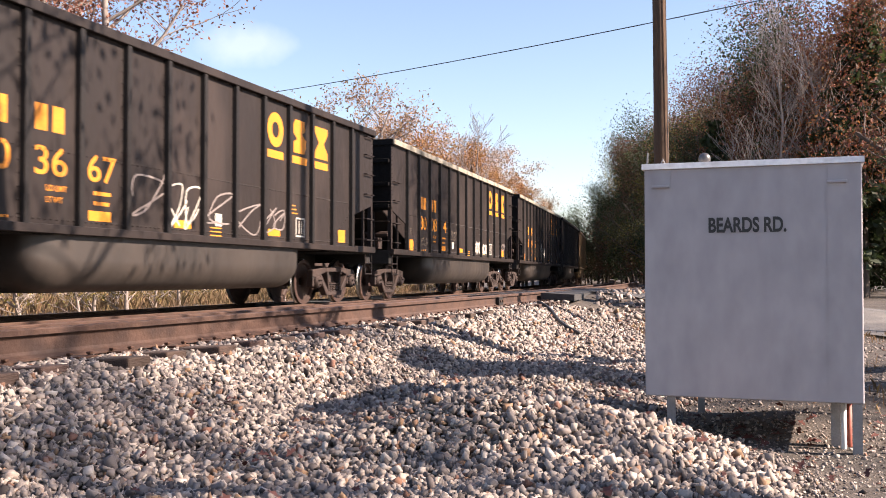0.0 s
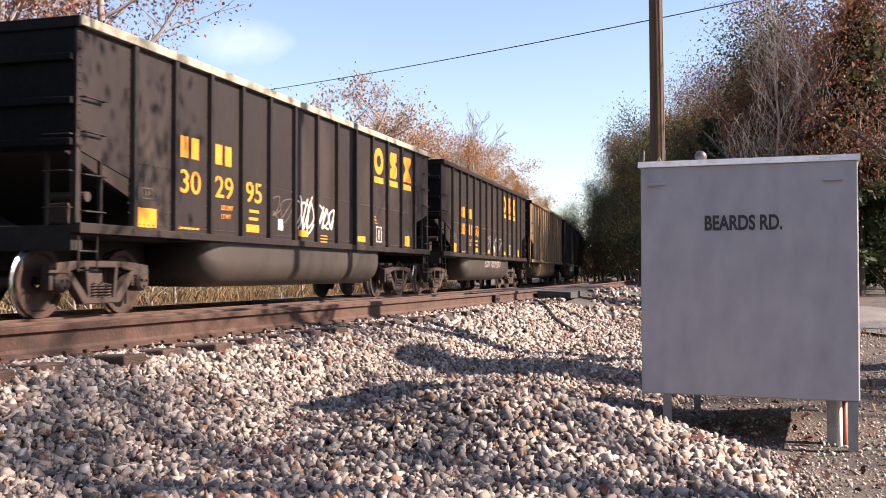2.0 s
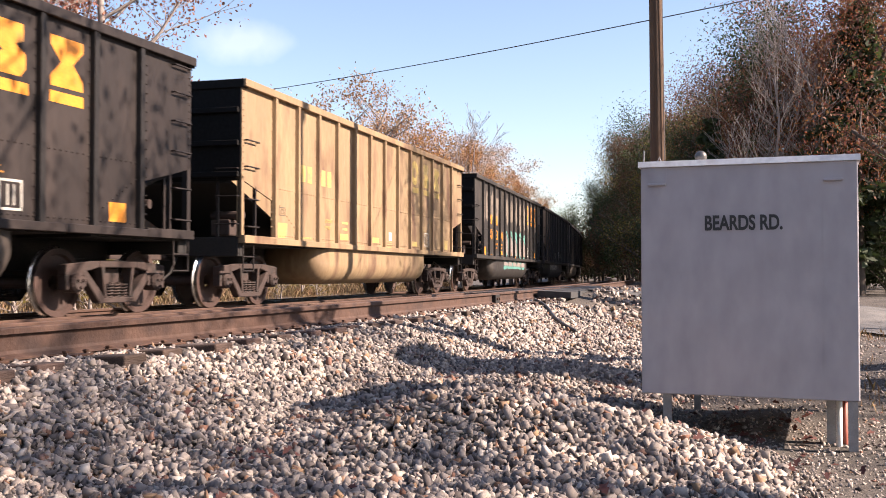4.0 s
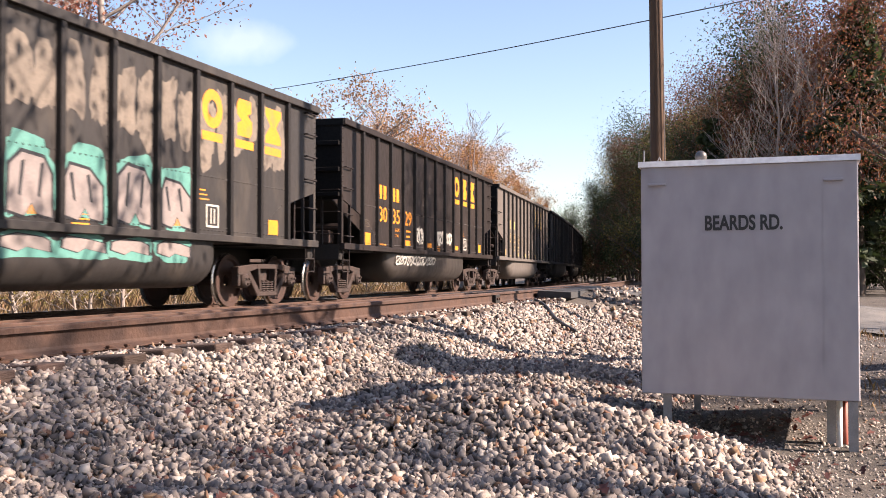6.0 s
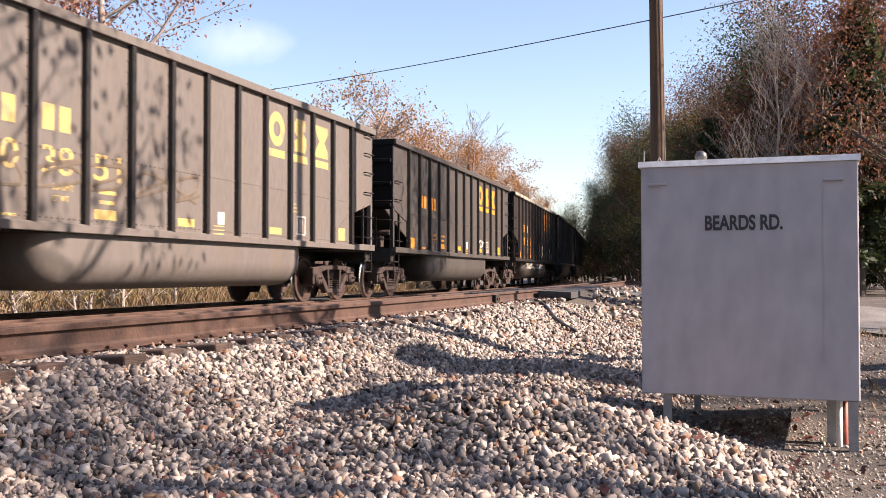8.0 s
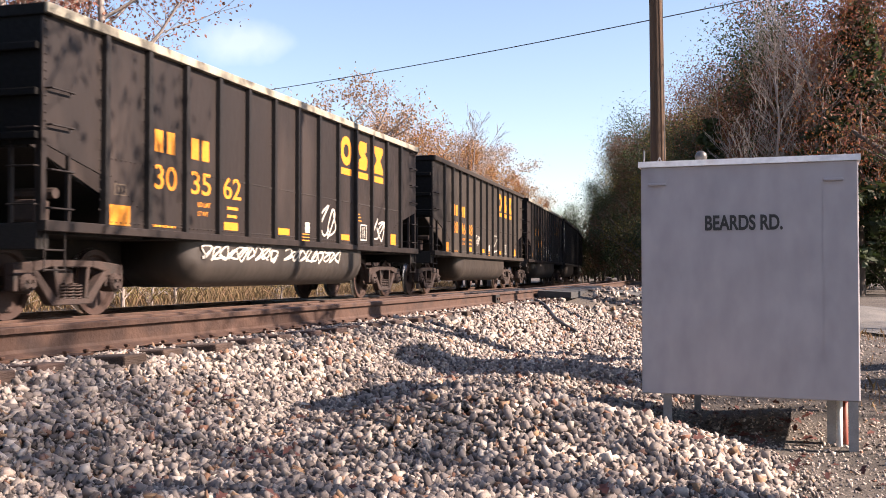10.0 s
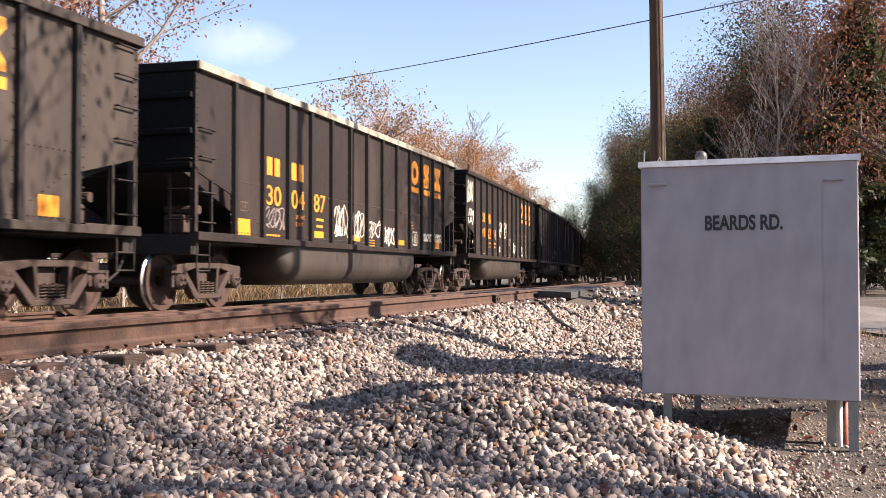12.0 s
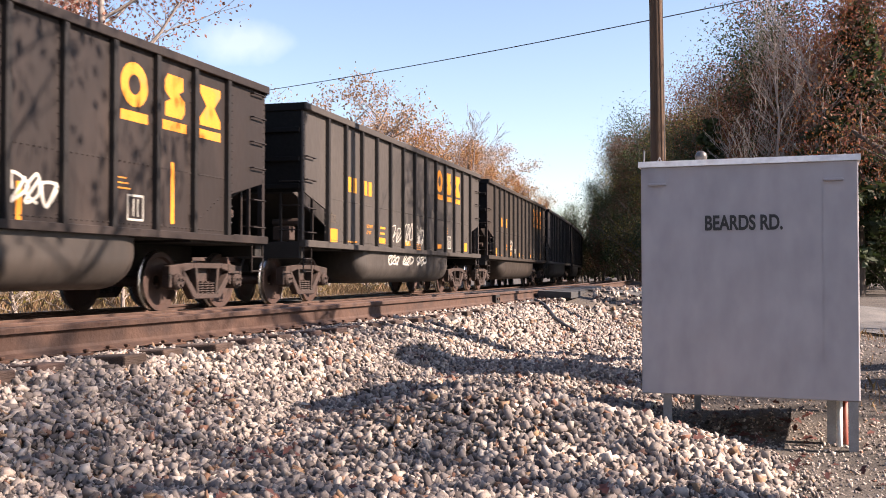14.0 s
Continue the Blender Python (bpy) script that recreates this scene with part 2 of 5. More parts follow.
# ---------------------------------------------------------------- mesh helpers
def part(name, bm, material, parent=None, label="", m=None, smooth=False):
    """Links a bmesh (or a ready mesh) as one object under a thing or a part."""
    if isinstance(bm, bmesh.types.BMesh):
        me = bpy.data.meshes.new(name)
        bm.normal_update()
        bm.to_mesh(me)
        bm.free()
        if smooth:
            me.polygons.foreach_set("use_smooth", [True] * len(me.polygons))
        if material:
            me.materials.append(material)
    else:
        me = bm
    ob = new(name, me)
    if m is not None:
        ob.matrix_basis = m
    ob.parent = parent
    if label:
        ob["label"] = label
    return ob


def box(bm, x0, y0, z0, x1, y1, z1, bevel=0.0):
    vs = [bm.verts.new(p) for p in ((x0, y0, z0), (x1, y0, z0), (x1, y1, z0), (x0, y1, z0), (x0, y0, z1), (x1, y0, z1), (x1, y1, z1), (x0, y1, z1))]
    fs = [bm.faces.new([vs[i] for i in f]) for f in ((3, 2, 1, 0), (4, 5, 6, 7), (0, 1, 5, 4), (1, 2, 6, 5), (2, 3, 7, 6), (3, 0, 4, 7))]
    if bevel:
        es = list({e for f in fs for e in f.edges})
        bmesh.ops.bevel(bm, geom=es, offset=bevel, segments=2, affect="EDGES", profile=0.5)
    return bm


def boxed(*a, **k):
    return box(bmesh.new(), *a, **k)


def tube(bm, pts, r, sides=8, r_end=None, caps=True):
    """A round bar along points, tapering to r_end."""
    pts = [Vector(p) for p in pts]
    r_end = r if r_end is None else r_end
    rings = []
    for i, p in enumerate(pts):
        d = (pts[min(i + 1, len(pts) - 1)] - pts[max(i - 1, 0)]).normalized()
        a = d.orthogonal().normalized() if i == 0 else (a - d * a.dot(d)).normalized()
        b = d.cross(a)
        rad = r + (r_end - r) * i / max(1, len(pts) - 1)
        rings.append([bm.verts.new(p + (a * math.cos(q) + b * math.sin(q)) * rad) for q in [2 * math.pi * j / sides for j in range(sides)]])
    for u, v in zip(rings, rings[1:]):
        for j in range(sides):
            bm.faces.new((u[j], u[(j + 1) % sides], v[(j + 1) % sides], v[j]))
    if caps:
        bm.faces.new(rings[0][::-1])
        bm.faces.new(rings[-1])
    return bm


def prism(bm, poly, axis, lo, hi):
    """Extrudes a flat polygon (pairs) along an axis: 'y' takes (x, z) pairs, 'x' takes (y, z), 'z' takes (x, y)."""
    def at(p, w):
        return {"y": (p[0], w, p[1]), "x": (w, p[0], p[1]), "z": (p[0], p[1], w)}[axis]
    a = [bm.verts.new(at(p, lo)) for p in poly]
    b = [bm.verts.new(at(p, hi)) for p in poly]
    n = len(poly)
    bm.faces.new(a)
    bm.faces.new(b[::-1])
    for i in range(n):
        bm.faces.new((a[i], b[i], b[(i + 1) % n], a[(i + 1) % n]))
    bmesh.ops.recalc_face_normals(bm, faces=bm.faces)
    return bm


def lathe(bm, prof, axis_y=True, sides=28):
    """Turns (radius, offset) pairs round the y axis; closed profile."""
    rings = []
    for i in range(sides):
        q = 2 * math.pi * i / sides
        rings.append([bm.verts.new((r * math.cos(q), w, r * math.sin(q))) for r, w in prof])
    n = len(prof)
    for i in range(sides):
        u, v = rings[i], rings[(i + 1) % sides]
        for j in range(n):
            bm.faces.new((u[j], u[(j + 1) % n], v[(j + 1) % n], v[j]))
    bmesh.ops.recalc_face_normals(bm, faces=bm.faces)
    return bm


def quick_mesh(name, verts, faces, material, smooth=False):
    """A mesh from numpy arrays; faces all of one size."""
    me = bpy.data.meshes.new(name)
    verts = np.asarray(verts, dtype=np.float32)
    faces = np.asarray(faces, dtype=np.int32)
    k = faces.shape[1]
    me.vertices.add(len(verts))
    me.vertices.foreach_set("co", verts.ravel())
    me.loops.add(faces.size)
    me.loops.foreach_set("vertex_index", faces.ravel())
    me.polygons.add(len(faces))
    me.polygons.foreach_set("loop_start", np.arange(0, faces.size, k, dtype=np.int32))
    me.polygons.foreach_set("loop_total", np.full(len(faces), k, dtype=np.int32))
    if smooth:
        me.polygons.foreach_set("use_smooth", np.ones(len(faces), dtype=bool))
    me.update(calc_edges=True)
    me.validate()
    if material:
        me.materials.append(material)
    return me


# ---------------------------------------------------------------- the line of the track
PX, PY, TH0, K1, K2 = -4.666, 11.893, 0.3052, -0.00269, 0.00002
CAR_HALF = 1.55


def build_line():
    """Heading and place of the near car side, every half metre along the line; s grows away from the camera."""
    s = np.arange(-320, 420.1, 0.5)
    i0 = int(np.argmin(np.abs(s)))
    k = np.minimum(K1 + K2 * np.maximum(s, -40.0), 0.0)
    th = np.concatenate([[0], np.cumsum((k[1:] + k[:-1]) / 2 * 0.5)])
    th += TH0 - th[i0]
    x = np.concatenate([[0], np.cumsum((np.sin(th[1:]) + np.sin(th[:-1])) / 2 * 0.5)])
    y = np.concatenate([[0], np.cumsum((np.cos(th[1:]) + np.cos(th[:-1])) / 2 * 0.5)])
    return s, x + PX - x[i0], y + PY - y[i0], th


LS, LX, LY, LT = build_line()


def line(s, d):
    """Plan place d metres to the camera's side of the near car side, and the heading there."""
    th = np.interp(s, LS, LT)
    return np.interp(s, LS, LX) + np.cos(th) * d, np.interp(s, LS, LY) - np.sin(th) * d, th


def line_coords(x, y):
    """The nearest s and the offset d of plan places (arrays)."""
    x, y = np.asarray(x, float), np.asarray(y, float)
    s = np.zeros_like(x)
    for _ in range(12):
        px, py, th = np.interp(s, LS, LX), np.interp(s, LS, LY), np.interp(s, LS, LT)
        s = np.clip(s + 0.8 * ((x - px) * np.sin(th) + (y - py) * np.cos(th)), -318, 418)
    px, py, th = np.interp(s, LS, LX), np.interp(s, LS, LY), np.interp(s, LS, LT)
    return s, (x - px) * np.cos(th) - (y - py) * np.sin(th)


# offsets of the four rails from the near car side, and their heads' heights
FAR_NEAR, FAR_FAR = -0.80, -2.31
NEAR_NEAR, NEAR_FAR = 3.93, 2.42
RAIL_Z = {FAR_NEAR: 0.0, FAR_FAR: 0.0, NEAR_NEAR: 0.265, NEAR_FAR: 0.184}
RAIL_H = 0.186


def smooth_step(a, b, v):
    u = np.clip((v - a) / (b - a), 0, 1)
    return u * u * (3 - 2 * u)


def wave(x, y, f, seed):
    return np.sin(x * f + seed) * np.cos(y * f * 1.3 + seed * 2.1) + 0.5 * np.sin(x * f * 2.3 - y * f * 1.7 + seed)


def height(x, y):
    """The lie of the ground: raised track bed, its stone shoulder, the flat beside it and the hillside."""
    s, d = line_coords(x, y)
    e = d - NEAR_NEAR
    bed = np.where(d > 1.2, 0.265 - RAIL_H - 0.025 + 0.056 * np.minimum(e, 0.3), -0.22)
    bed = np.where((d > 0.1) & (d <= 1.9), -0.22 + (0.265 - RAIL_H - 0.025 - 0.112 + 0.22) * smooth_step(0.1, 1.9, d), bed)
    shoulder = 1 - smooth_step(0.30, 1.75, e)
    flat = -0.30 + 0.03 * wave(x, y, 0.9, 0.7) + 0.02 * wave(x, y, 2.1, 1.9)
    flat = flat + 0.25 * np.exp(-(((x - 0.25) / 0.85) ** 2 + ((y - 5.2) / 0.5) ** 2)) - 0.075 * smooth_step(0.9, 1.9, x)
    z = flat + (bed - flat) * shoulder
    left = smooth_step(-3.2, -6.0, d)
    z = z * (1 - left) + (-0.55 + 0.05 * wave(x, y, 0.5, 2.2)) * left
    # crossing: the flat rises to the rails where the road meets the line
    cross = smooth_step(8.4, 11.8, s) * (1 - smooth_step(17.5, 21, s)) * smooth_step(0.0, 0.5, e) * (1 - smooth_step(3.0, 9.0, e))
    z = z * (1 - cross) + 0.19 * cross
    hill = smooth_step(9, 60, e) * smooth_step(42, 80, y)
    z = z + 9.0 * hill
    return z


def stone_edge(y):
    """How far to the right the stones reach."""
    return 1.25 + 0.25 * np.sin(y * 1.7) + 0.10 * (y - 5) + 0.12 * np.maximum(y - 6.5, 0)


def ground_z(x, y):
    return float(height(np.array([x]), np.array([y]))[0])


# ---------------------------------------------------------------- ground
def axis(near_lo, near_hi, step, far):
    a = list(np.arange(near_lo, near_hi + 1e-6, step))
    g, w = step, near_hi
    up = []
    while w < far:
        g *= 1.18
        w += g
        up.append(w)
    g, w = step, near_lo
    dn = []
    while w > -far:
        g *= 1.18
        w -= g
        dn.append(w)
    return np.array(dn[::-1] + a + up)


def make_ground():
    xs, ys = axis(-9, 9, 0.12, 2500), axis(2, 32, 0.14, 2500)
    gx, gy = np.meshgrid(xs, ys)
    gz = height(gx.ravel(), gy.ravel())
    s, d = line_coords(gx.ravel(), gy.ravel())
    under = smooth_step(0.6, 0.9, d - NEAR_NEAR) * (1 - smooth_step(-0.3, 0.4, gx.ravel() - stone_edge(gy.ravel()))) * smooth_step(1.8, 2.6, gy.ravel()) * (1 - smooth_step(17, 20, gy.ravel()))
    gz = gz - 0.05 * under
    v = np.column_stack([gx.ravel(), gy.ravel(), gz])
    nx, ny = len(xs), len(ys)
    i = (np.arange(ny - 1)[:, None] * nx + np.arange(nx - 1)[None, :]).ravel()
    f = np.column_stack([i, i + 1, i + 1 + nx, i + nx])
    ob = new("ground", quick_mesh("ground", v, f, M_GROUND, True))
    return tagged(ob, "brown gravelly soil running from the tracks to the woods", "ground", kind="structure")


ground = make_ground()


# ---------------------------------------------------------------- rails, ties, spikes
RAIL_PROFILE = [(-0.076, 0), (0.076, 0), (0.076, 0.012), (0.018, 0.03), (0.009, 0.05), (0.009, 0.125), (0.018, 0.142), (0.037, 0.148),
                (0.037, 0.178), (0.030, 0.186), (-0.030, 0.186), (-0.037, 0.178), (-0.037, 0.148), (-0.018, 0.142), (-0.009, 0.125), (-0.009, 0.05), (-0.018, 0.03), (-0.076, 0.012)]


def make_rail(off, s0, s1, step):
    ss = np.arange(s0, s1 + 0.01, step)
    bm = bmesh.new()
    rings = []
    for s in ss:
        x, y, th = line(s, off)
        rings.append([bm.verts.new((x + math.cos(th) * w, y - math.sin(th) * w, RAIL_Z[off] - RAIL_H + h)) for w, h in RAIL_PROFILE])
    n = len(RAIL_PROFILE)
    for u, v in zip(rings, rings[1:]):
        for j in range(n):
            f = bm.faces.new((u[j], u[(j + 1) % n], v[(j + 1) % n], v[j]))
            f.material_index = 1 if j == 9 else 0
    bmesh.ops.recalc_face_normals(bm, faces=bm.faces)
    ob = part("rail", bm, M_RAIL)
    ob.data.materials.append(M_RAILTOP)
    return tagged(ob, "rust-brown steel rail spiked to wooden ties", "rail", "rails", "structure")


for off in (NEAR_NEAR, NEAR_FAR, FAR_NEAR, FAR_FAR):
    make_rail(off, -14, 120, 2.0)


def make_joint(s):
    """A bolted joint bar on the near rail's outer web."""
    x, y, th = line(s, NEAR_NEAR)
    e = tagged(new("joint_bar"), "rusty bolted joint bar on the rail web", "joint bar", "joint bars")
    e.matrix_basis = Matrix.Translation((x, y, 0.265 - RAIL_H)) @ Matrix.Rotation(math.pi / 2 - th, 4, "Z")
    part("plate", boxed(-0.14, -0.075, 0.01, 0.14, -0.012, 0.15, bevel=0.008), M_DARK, e)
    for i in range(2):
        bm = bmesh.new()
        bmesh.ops.create_cone(bm, cap_ends=True, segments=6, radius1=0.022, radius2=0.022, depth=0.03, matrix=pose(-0.07 + 0.14 * i, -0.08, 0.085, 90))
        part("bolt", bm, M_SPIKE, e)
    return e


def tie_mesh():
    bm = boxed(-0.115, -1.3, -0.18, 0.115, 1.3, 0.0, bevel=0.012)
    bmesh.ops.subdivide_edges(bm, edges=[e for e in bm.edges if e.calc_length() > 1], cuts=6)
    for v in bm.verts:
        v.co += noise.noise_vector(v.co * 5) * 0.008
    me = bpy.data.meshes.new("tie")
    bm.to_mesh(me)
    bm.free()
    me.materials.append(M_TIE)
    return me


def make_ties():
    me = tie_mesh()
    rng = random.Random(4)
    plate = boxed(-0.09, -0.19, 0.0, 0.09, 0.19, 0.016, bevel=0.004)
    pm = bpy.data.meshes.new("tie_plate")
    plate.to_mesh(pm)
    plate.free()
    pm.materials.append(M_SPIKE)
    sb = boxed(-0.008, -0.008, -0.03, 0.008, 0.008, 0.035)
    box(sb, -0.016, -0.02, 0.03, 0.016, 0.012, 0.045, bevel=0.005)
    sm = bpy.data.meshes.new("spike")
    sb.to_mesh(sm)
    sb.free()
    sm.materials.append(M_SPIKE)
    for base, z, tilt, s0, s1 in ((NEAR_NEAR - 0.755, 0.265 - RAIL_H - 0.0405, -0.056, -9, 40), (-CAR_HALF, -RAIL_H - 0.016, 0.0, -9, 40)):
        s = s0
        while s < s1:
            if not 9.2 < s < 17.5:
                x, y, th = line(s, base)
                t = tagged(new("railway_tie", me), "dark weathered creosoted wooden tie bedded in ballast", "tie", "ties under the track")
                t.matrix_basis = Matrix.Translation((x, y, z - 0.016)) @ Matrix.Rotation(-th + rng.uniform(-0.03, 0.03), 4, "Z") @ Matrix.Rotation(math.pi / 2, 4, "Z") @ Matrix.Rotation(tilt, 4, "X") @ pose(0, rng.uniform(-0.1, 0.1), 0)
                for w in (-0.755, 0.755):
                    part("tie_plate", pm, None, t, m=pose(0, w, 0.0))
                    if s < 25:
                        for a, b in ((0.05, 0.09), (-0.05, -0.09), (0.06, -0.15)):
                            part("spike", sm, None, t, m=pose(a, w + b, -0.006, 0, 0, 0 if b < 0 else 180))
            s += 0.52 + rng.uniform(-0.03, 0.03)


# ---------------------------------------------------------------- relay case beside the track
def make_case():
    """Signal relay cabinet on four galvanised legs, lettered door."""
    fl, fr = Vector((1.134, 5.70, 0)), Vector((2.215, 5.30, 0))
    w = (fr - fl).length
    u = (fr - fl).normalized()
    mid = (fl + fr) / 2
    case = tagged(new("relay_case"), "pale grey steel signal cabinet on galvanised legs above the gravel", "signal cabinet")
    case.matrix_basis = Matrix.Translation((mid.x, mid.y, 0)) @ Matrix.Rotation(math.atan2(u.y, u.x), 4, "Z")
    zb, zt, dp = -0.105, 1.185, 1.7
    bm = boxed(-w / 2, 0, zb, w / 2, dp, zt, bevel=0.006)
    part("housing", bm, M_BOX, case)
    part("door", boxed(-w / 2 + 0.004, -0.012, zb + 0.003, w / 2 - 0.004, -0.001, zt - 0.004, bevel=0.004), M_BOX, case)
    part("roof", prism(bmesh.new(), [(-0.028, zt - 0.004), (dp + 0.02, zt - 0.004), (dp + 0.02, zt + 0.03), (-0.014, zt + 0.03)], "x", -w / 2 - 0.012, w / 2 + 0.012), M_LID, case, "white folded roof lid")
    for x in (-w / 2 + 0.105, w / 2 - 0.115):
        bm = boxed(x - 0.055, -0.0155, zt - 0.10, x + 0.045, -0.0125, zt - 0.005)
        box(bm, x - 0.06, -0.03, zt - 0.110, x + 0.04, -0.012, zt - 0.096, bevel=0.003)
        part("hasp", bm, M_BOX, case)
    part("edge_strip", boxed(w / 2 - 0.18, -0.0145, zb + 0.02, w / 2 - 0.176, -0.0125, zt - 0.02), M_BOX, case)
    legs = ((-w / 2 + 0.14, 0.06, -0.62), (-w / 2 + 0.14, dp - 0.06, -0.62), (w / 2 - 0.14, 0.30, -0.62), (w / 2 - 0.035, 0.03, -0.62), (w / 2 - 0.04, dp - 0.06, -0.62))
    for x, y, z in legs:
        bm = bmesh.new()
        prism(bm, [(x - 0.024, y - 0.03), (x + 0.024, y - 0.03), (x + 0.024, y - 0.022), (x - 0.016, y - 0.022), (x - 0.016, y + 0.03), (x - 0.024, y + 0.03)], "z", z, zb)
        part("leg", bm, M_GALV, case, "galvanised angle-iron leg")
    part("conduit", tube(bmesh.new(), [(w / 2 - 0.1, 0.2, -0.6), (w / 2 - 0.1, 0.2, zb)], 0.016), M_WHITEPIPE, case, "white plastic conduit", smooth=True)
    part("conduit", tube(bmesh.new(), [(w / 2 - 0.07, 0.28, -0.6), (w / 2 - 0.07, 0.28, zb)], 0.016), M_REDPIPE, case, "rusty red conduit", smooth=True)
    # things on the lid
    part("lifting_pin", tube(bmesh.new(), [(-w / 2 + 0.012, 0.03, zt + 0.02), (-w / 2 + 0.016, 0.03, zt + 0.10)], 0.005), M_GALV, case)
    part("lifting_pin", tube(bmesh.new(), [(-w / 2 + 0.08, 0.05, zt + 0.02), (-w / 2 + 0.10, 0.05, zt + 0.06), (-w / 2 + 0.115, 0.05, zt + 0.02)], 0.005), M_GALV, case)
    part("lifting_pin", tube(bmesh.new(), [(w / 2 - 0.06, 0.3, zt + 0.02), (w / 2 - 0.058, 0.3, zt + 0.07)], 0.005), M_GALV, case)
    bm = bmesh.new()
    tube(bm, [(-0.27, 0.3, zt + 0.02), (-0.27, 0.3, zt + 0.06)], 0.014, 16)
    bmesh.ops.create_uvsphere(bm, u_segments=16, v_segments=10, radius=0.036, matrix=pose(-0.27, 0.3, zt + 0.082))
    part("vent_cap", bm, M_DULL, case, "round metal vent cap", smooth=True)
    write("BEARDS RD.", case, M_LETTER, -0.219, -0.0145, 0.820, 0.081, 0.412)
    return case


def write(words, parent, material, x, y, z, size, width=None, name="lettering", flip=False):
    """Raised lettering on a face that looks towards -y (or +y when flipped)."""
    cu = bpy.data.curves.new(name, "FONT")
    cu.body, cu.size, cu.extrude = words, size / 0.72, 0.001
    cu.offset = size * (0.045 if material == M_LETTER else 0.012)
    tmp = bpy.data.objects.new("tmp", cu)
    scene.collection.objects.link(tmp)
    dg = bpy.context.evaluated_depsgraph_get()
    me = bpy.data.meshes.new_from_object(tmp.evaluated_get(dg))
    bpy.data.objects.remove(tmp)
    me.name = name
    me.materials.clear()
    me.materials.append(material)
    co = np.empty(len(me.vertices) * 3, dtype=np.float32)
    me.vertices.foreach_get("co", co)
    co = co.reshape(-1, 3)
    co[:, 0] -= co[:, 0].min()
    k = width / co[:, 0].max() if width else 1.0
    co[:, 0] *= k
    me.vertices.foreach_set("co", co.ravel())
    ob = part(name, me, None, parent, m=pose(x, y, z, 90, 0, 180 if flip else 0))
    ob["label"] = "painted " + ("yellow" if material in (M_YELLOW, M_YELLOW_FADED) else "white" if material == M_WHITE else "black") + " characters"
    return ob


relay_case = make_case()


# ---------------------------------------------------------------- pole and cable
def make_pole(x, y, tall, lean, label):
    z = ground_z(x, y)
    e = tagged(new("utility_pole"), label, "utility pole")
    e.matrix_basis = pose(x, y, z)
    bm = bmesh.new()
    tube(bm, [(0.05, 0, -0.6)] + [(-lean * u * u, 0, tall * u) for u in (0.2, 0.4, 0.6, 0.8, 1.0)], 0.165, 18, 0.12)
    part("shaft", bm, M_POLE, e, smooth=True)
    part("crossarm", boxed(-1.1 - lean, -0.06, tall - 0.5, 1.1 - lean, 0.06, tall - 0.38, bevel=0.01), M_POLE, e)
    part("ground_wire", tube(bmesh.new(), [(0.12, -0.15, -0.3), (0.09, -0.15, 3), (0.05, -0.14, tall - 1.5)], 0.008, 5), M_CABLE, e)
    return e


utility_pole = make_pole(4.38, 20.2, 9.5, 0.09, "weathered brown wooden utility pole beside the road")
make_pole(8.86, 16.70, 13.2, 0.1, "tall brown wooden utility pole carrying the overhead cable")


def make_cable(a, b, sag, r):
    pts = []
    for i in range(25):
        u = i / 24
        p = Vector(a).lerp(Vector(b), u)
        p.z -= sag * 4 * u * (1 - u)
        pts.append(p)
    e = part("overhead_cable", tube(bmesh.new(), pts, r, 6), M_CABLE, smooth=True)
    return tagged(e, "thin black overhead cable sagging across the sky", "cable")


def away(px, py, dist):
    """A place at a depth from the eye, by sideways and upward slopes."""
    return Vector((px * dist, dist, EYE_Z + py * dist))


# ---------------------------------------------------------------- coal cars
SIZES = {"long": (14.83, 1.03), "short": (14.32, 0.985)}  # body length and rib spacing of the two builds
COUPLED = 1.49  # between the bodies of two coupled cars
Z_SILL, Z_TOP = 1.085, 3.81
RIB0, RIBS = 1.2, 13
LEN, RIB_GAP = SIZES["long"]
HL = LEN / 2


def use_build(kind):
    """Sets the body length and rib spacing that the following car parts and markings take."""
    global LEN, RIB_GAP, HL
    LEN, RIB_GAP = SIZES[kind]
    HL = LEN / 2



def rib_x(i):
    """Place of rib i from the leading end."""
    return HL - RIB0 - RIB_GAP * i


def side_sheet(sgn):
    """Side plate with the sloping openings at both ends."""
    t0, t1 = sgn * (CAR_HALF - 0.10), sgn * (CAR_HALF - 0.07)
    poly = [(-HL + 0.09, Z_SILL + 0.12), (-HL + 0.09, 2.12), (-HL, 2.16), (-HL, Z_TOP), (HL, Z_TOP), (HL, 2.16), (HL - 0.09, 2.12), (HL - 1.16, 1.86), (HL - 1.16, Z_SILL + 0.03)]
    poly += [(-HL + 1.16, Z_SILL + 0.03), (-HL + 1.16, 1.86)]
    poly = poly[2:9] + poly[9:] + [(-HL + 0.09, 2.12)]
    return prism(bmesh.new(), poly, "y", min(t0, t1), max(t0, t1))


def rivet_row(bm, pts, y, r=0.020):
    for x, z in pts:
        for dx, dz in ((0, 0),):
            vs = [bm.verts.new((x + r * math.cos(a), y, z + r * math.sin(a))) for a in (0, 1.257, 2.513, 3.77, 5.027)]
            top = bm.verts.new((x, y + (0.02 if y > 0 else -0.02), z))
            for j in range(5):
                bm.faces.new((vs[j], vs[(j + 1) % 5], top))


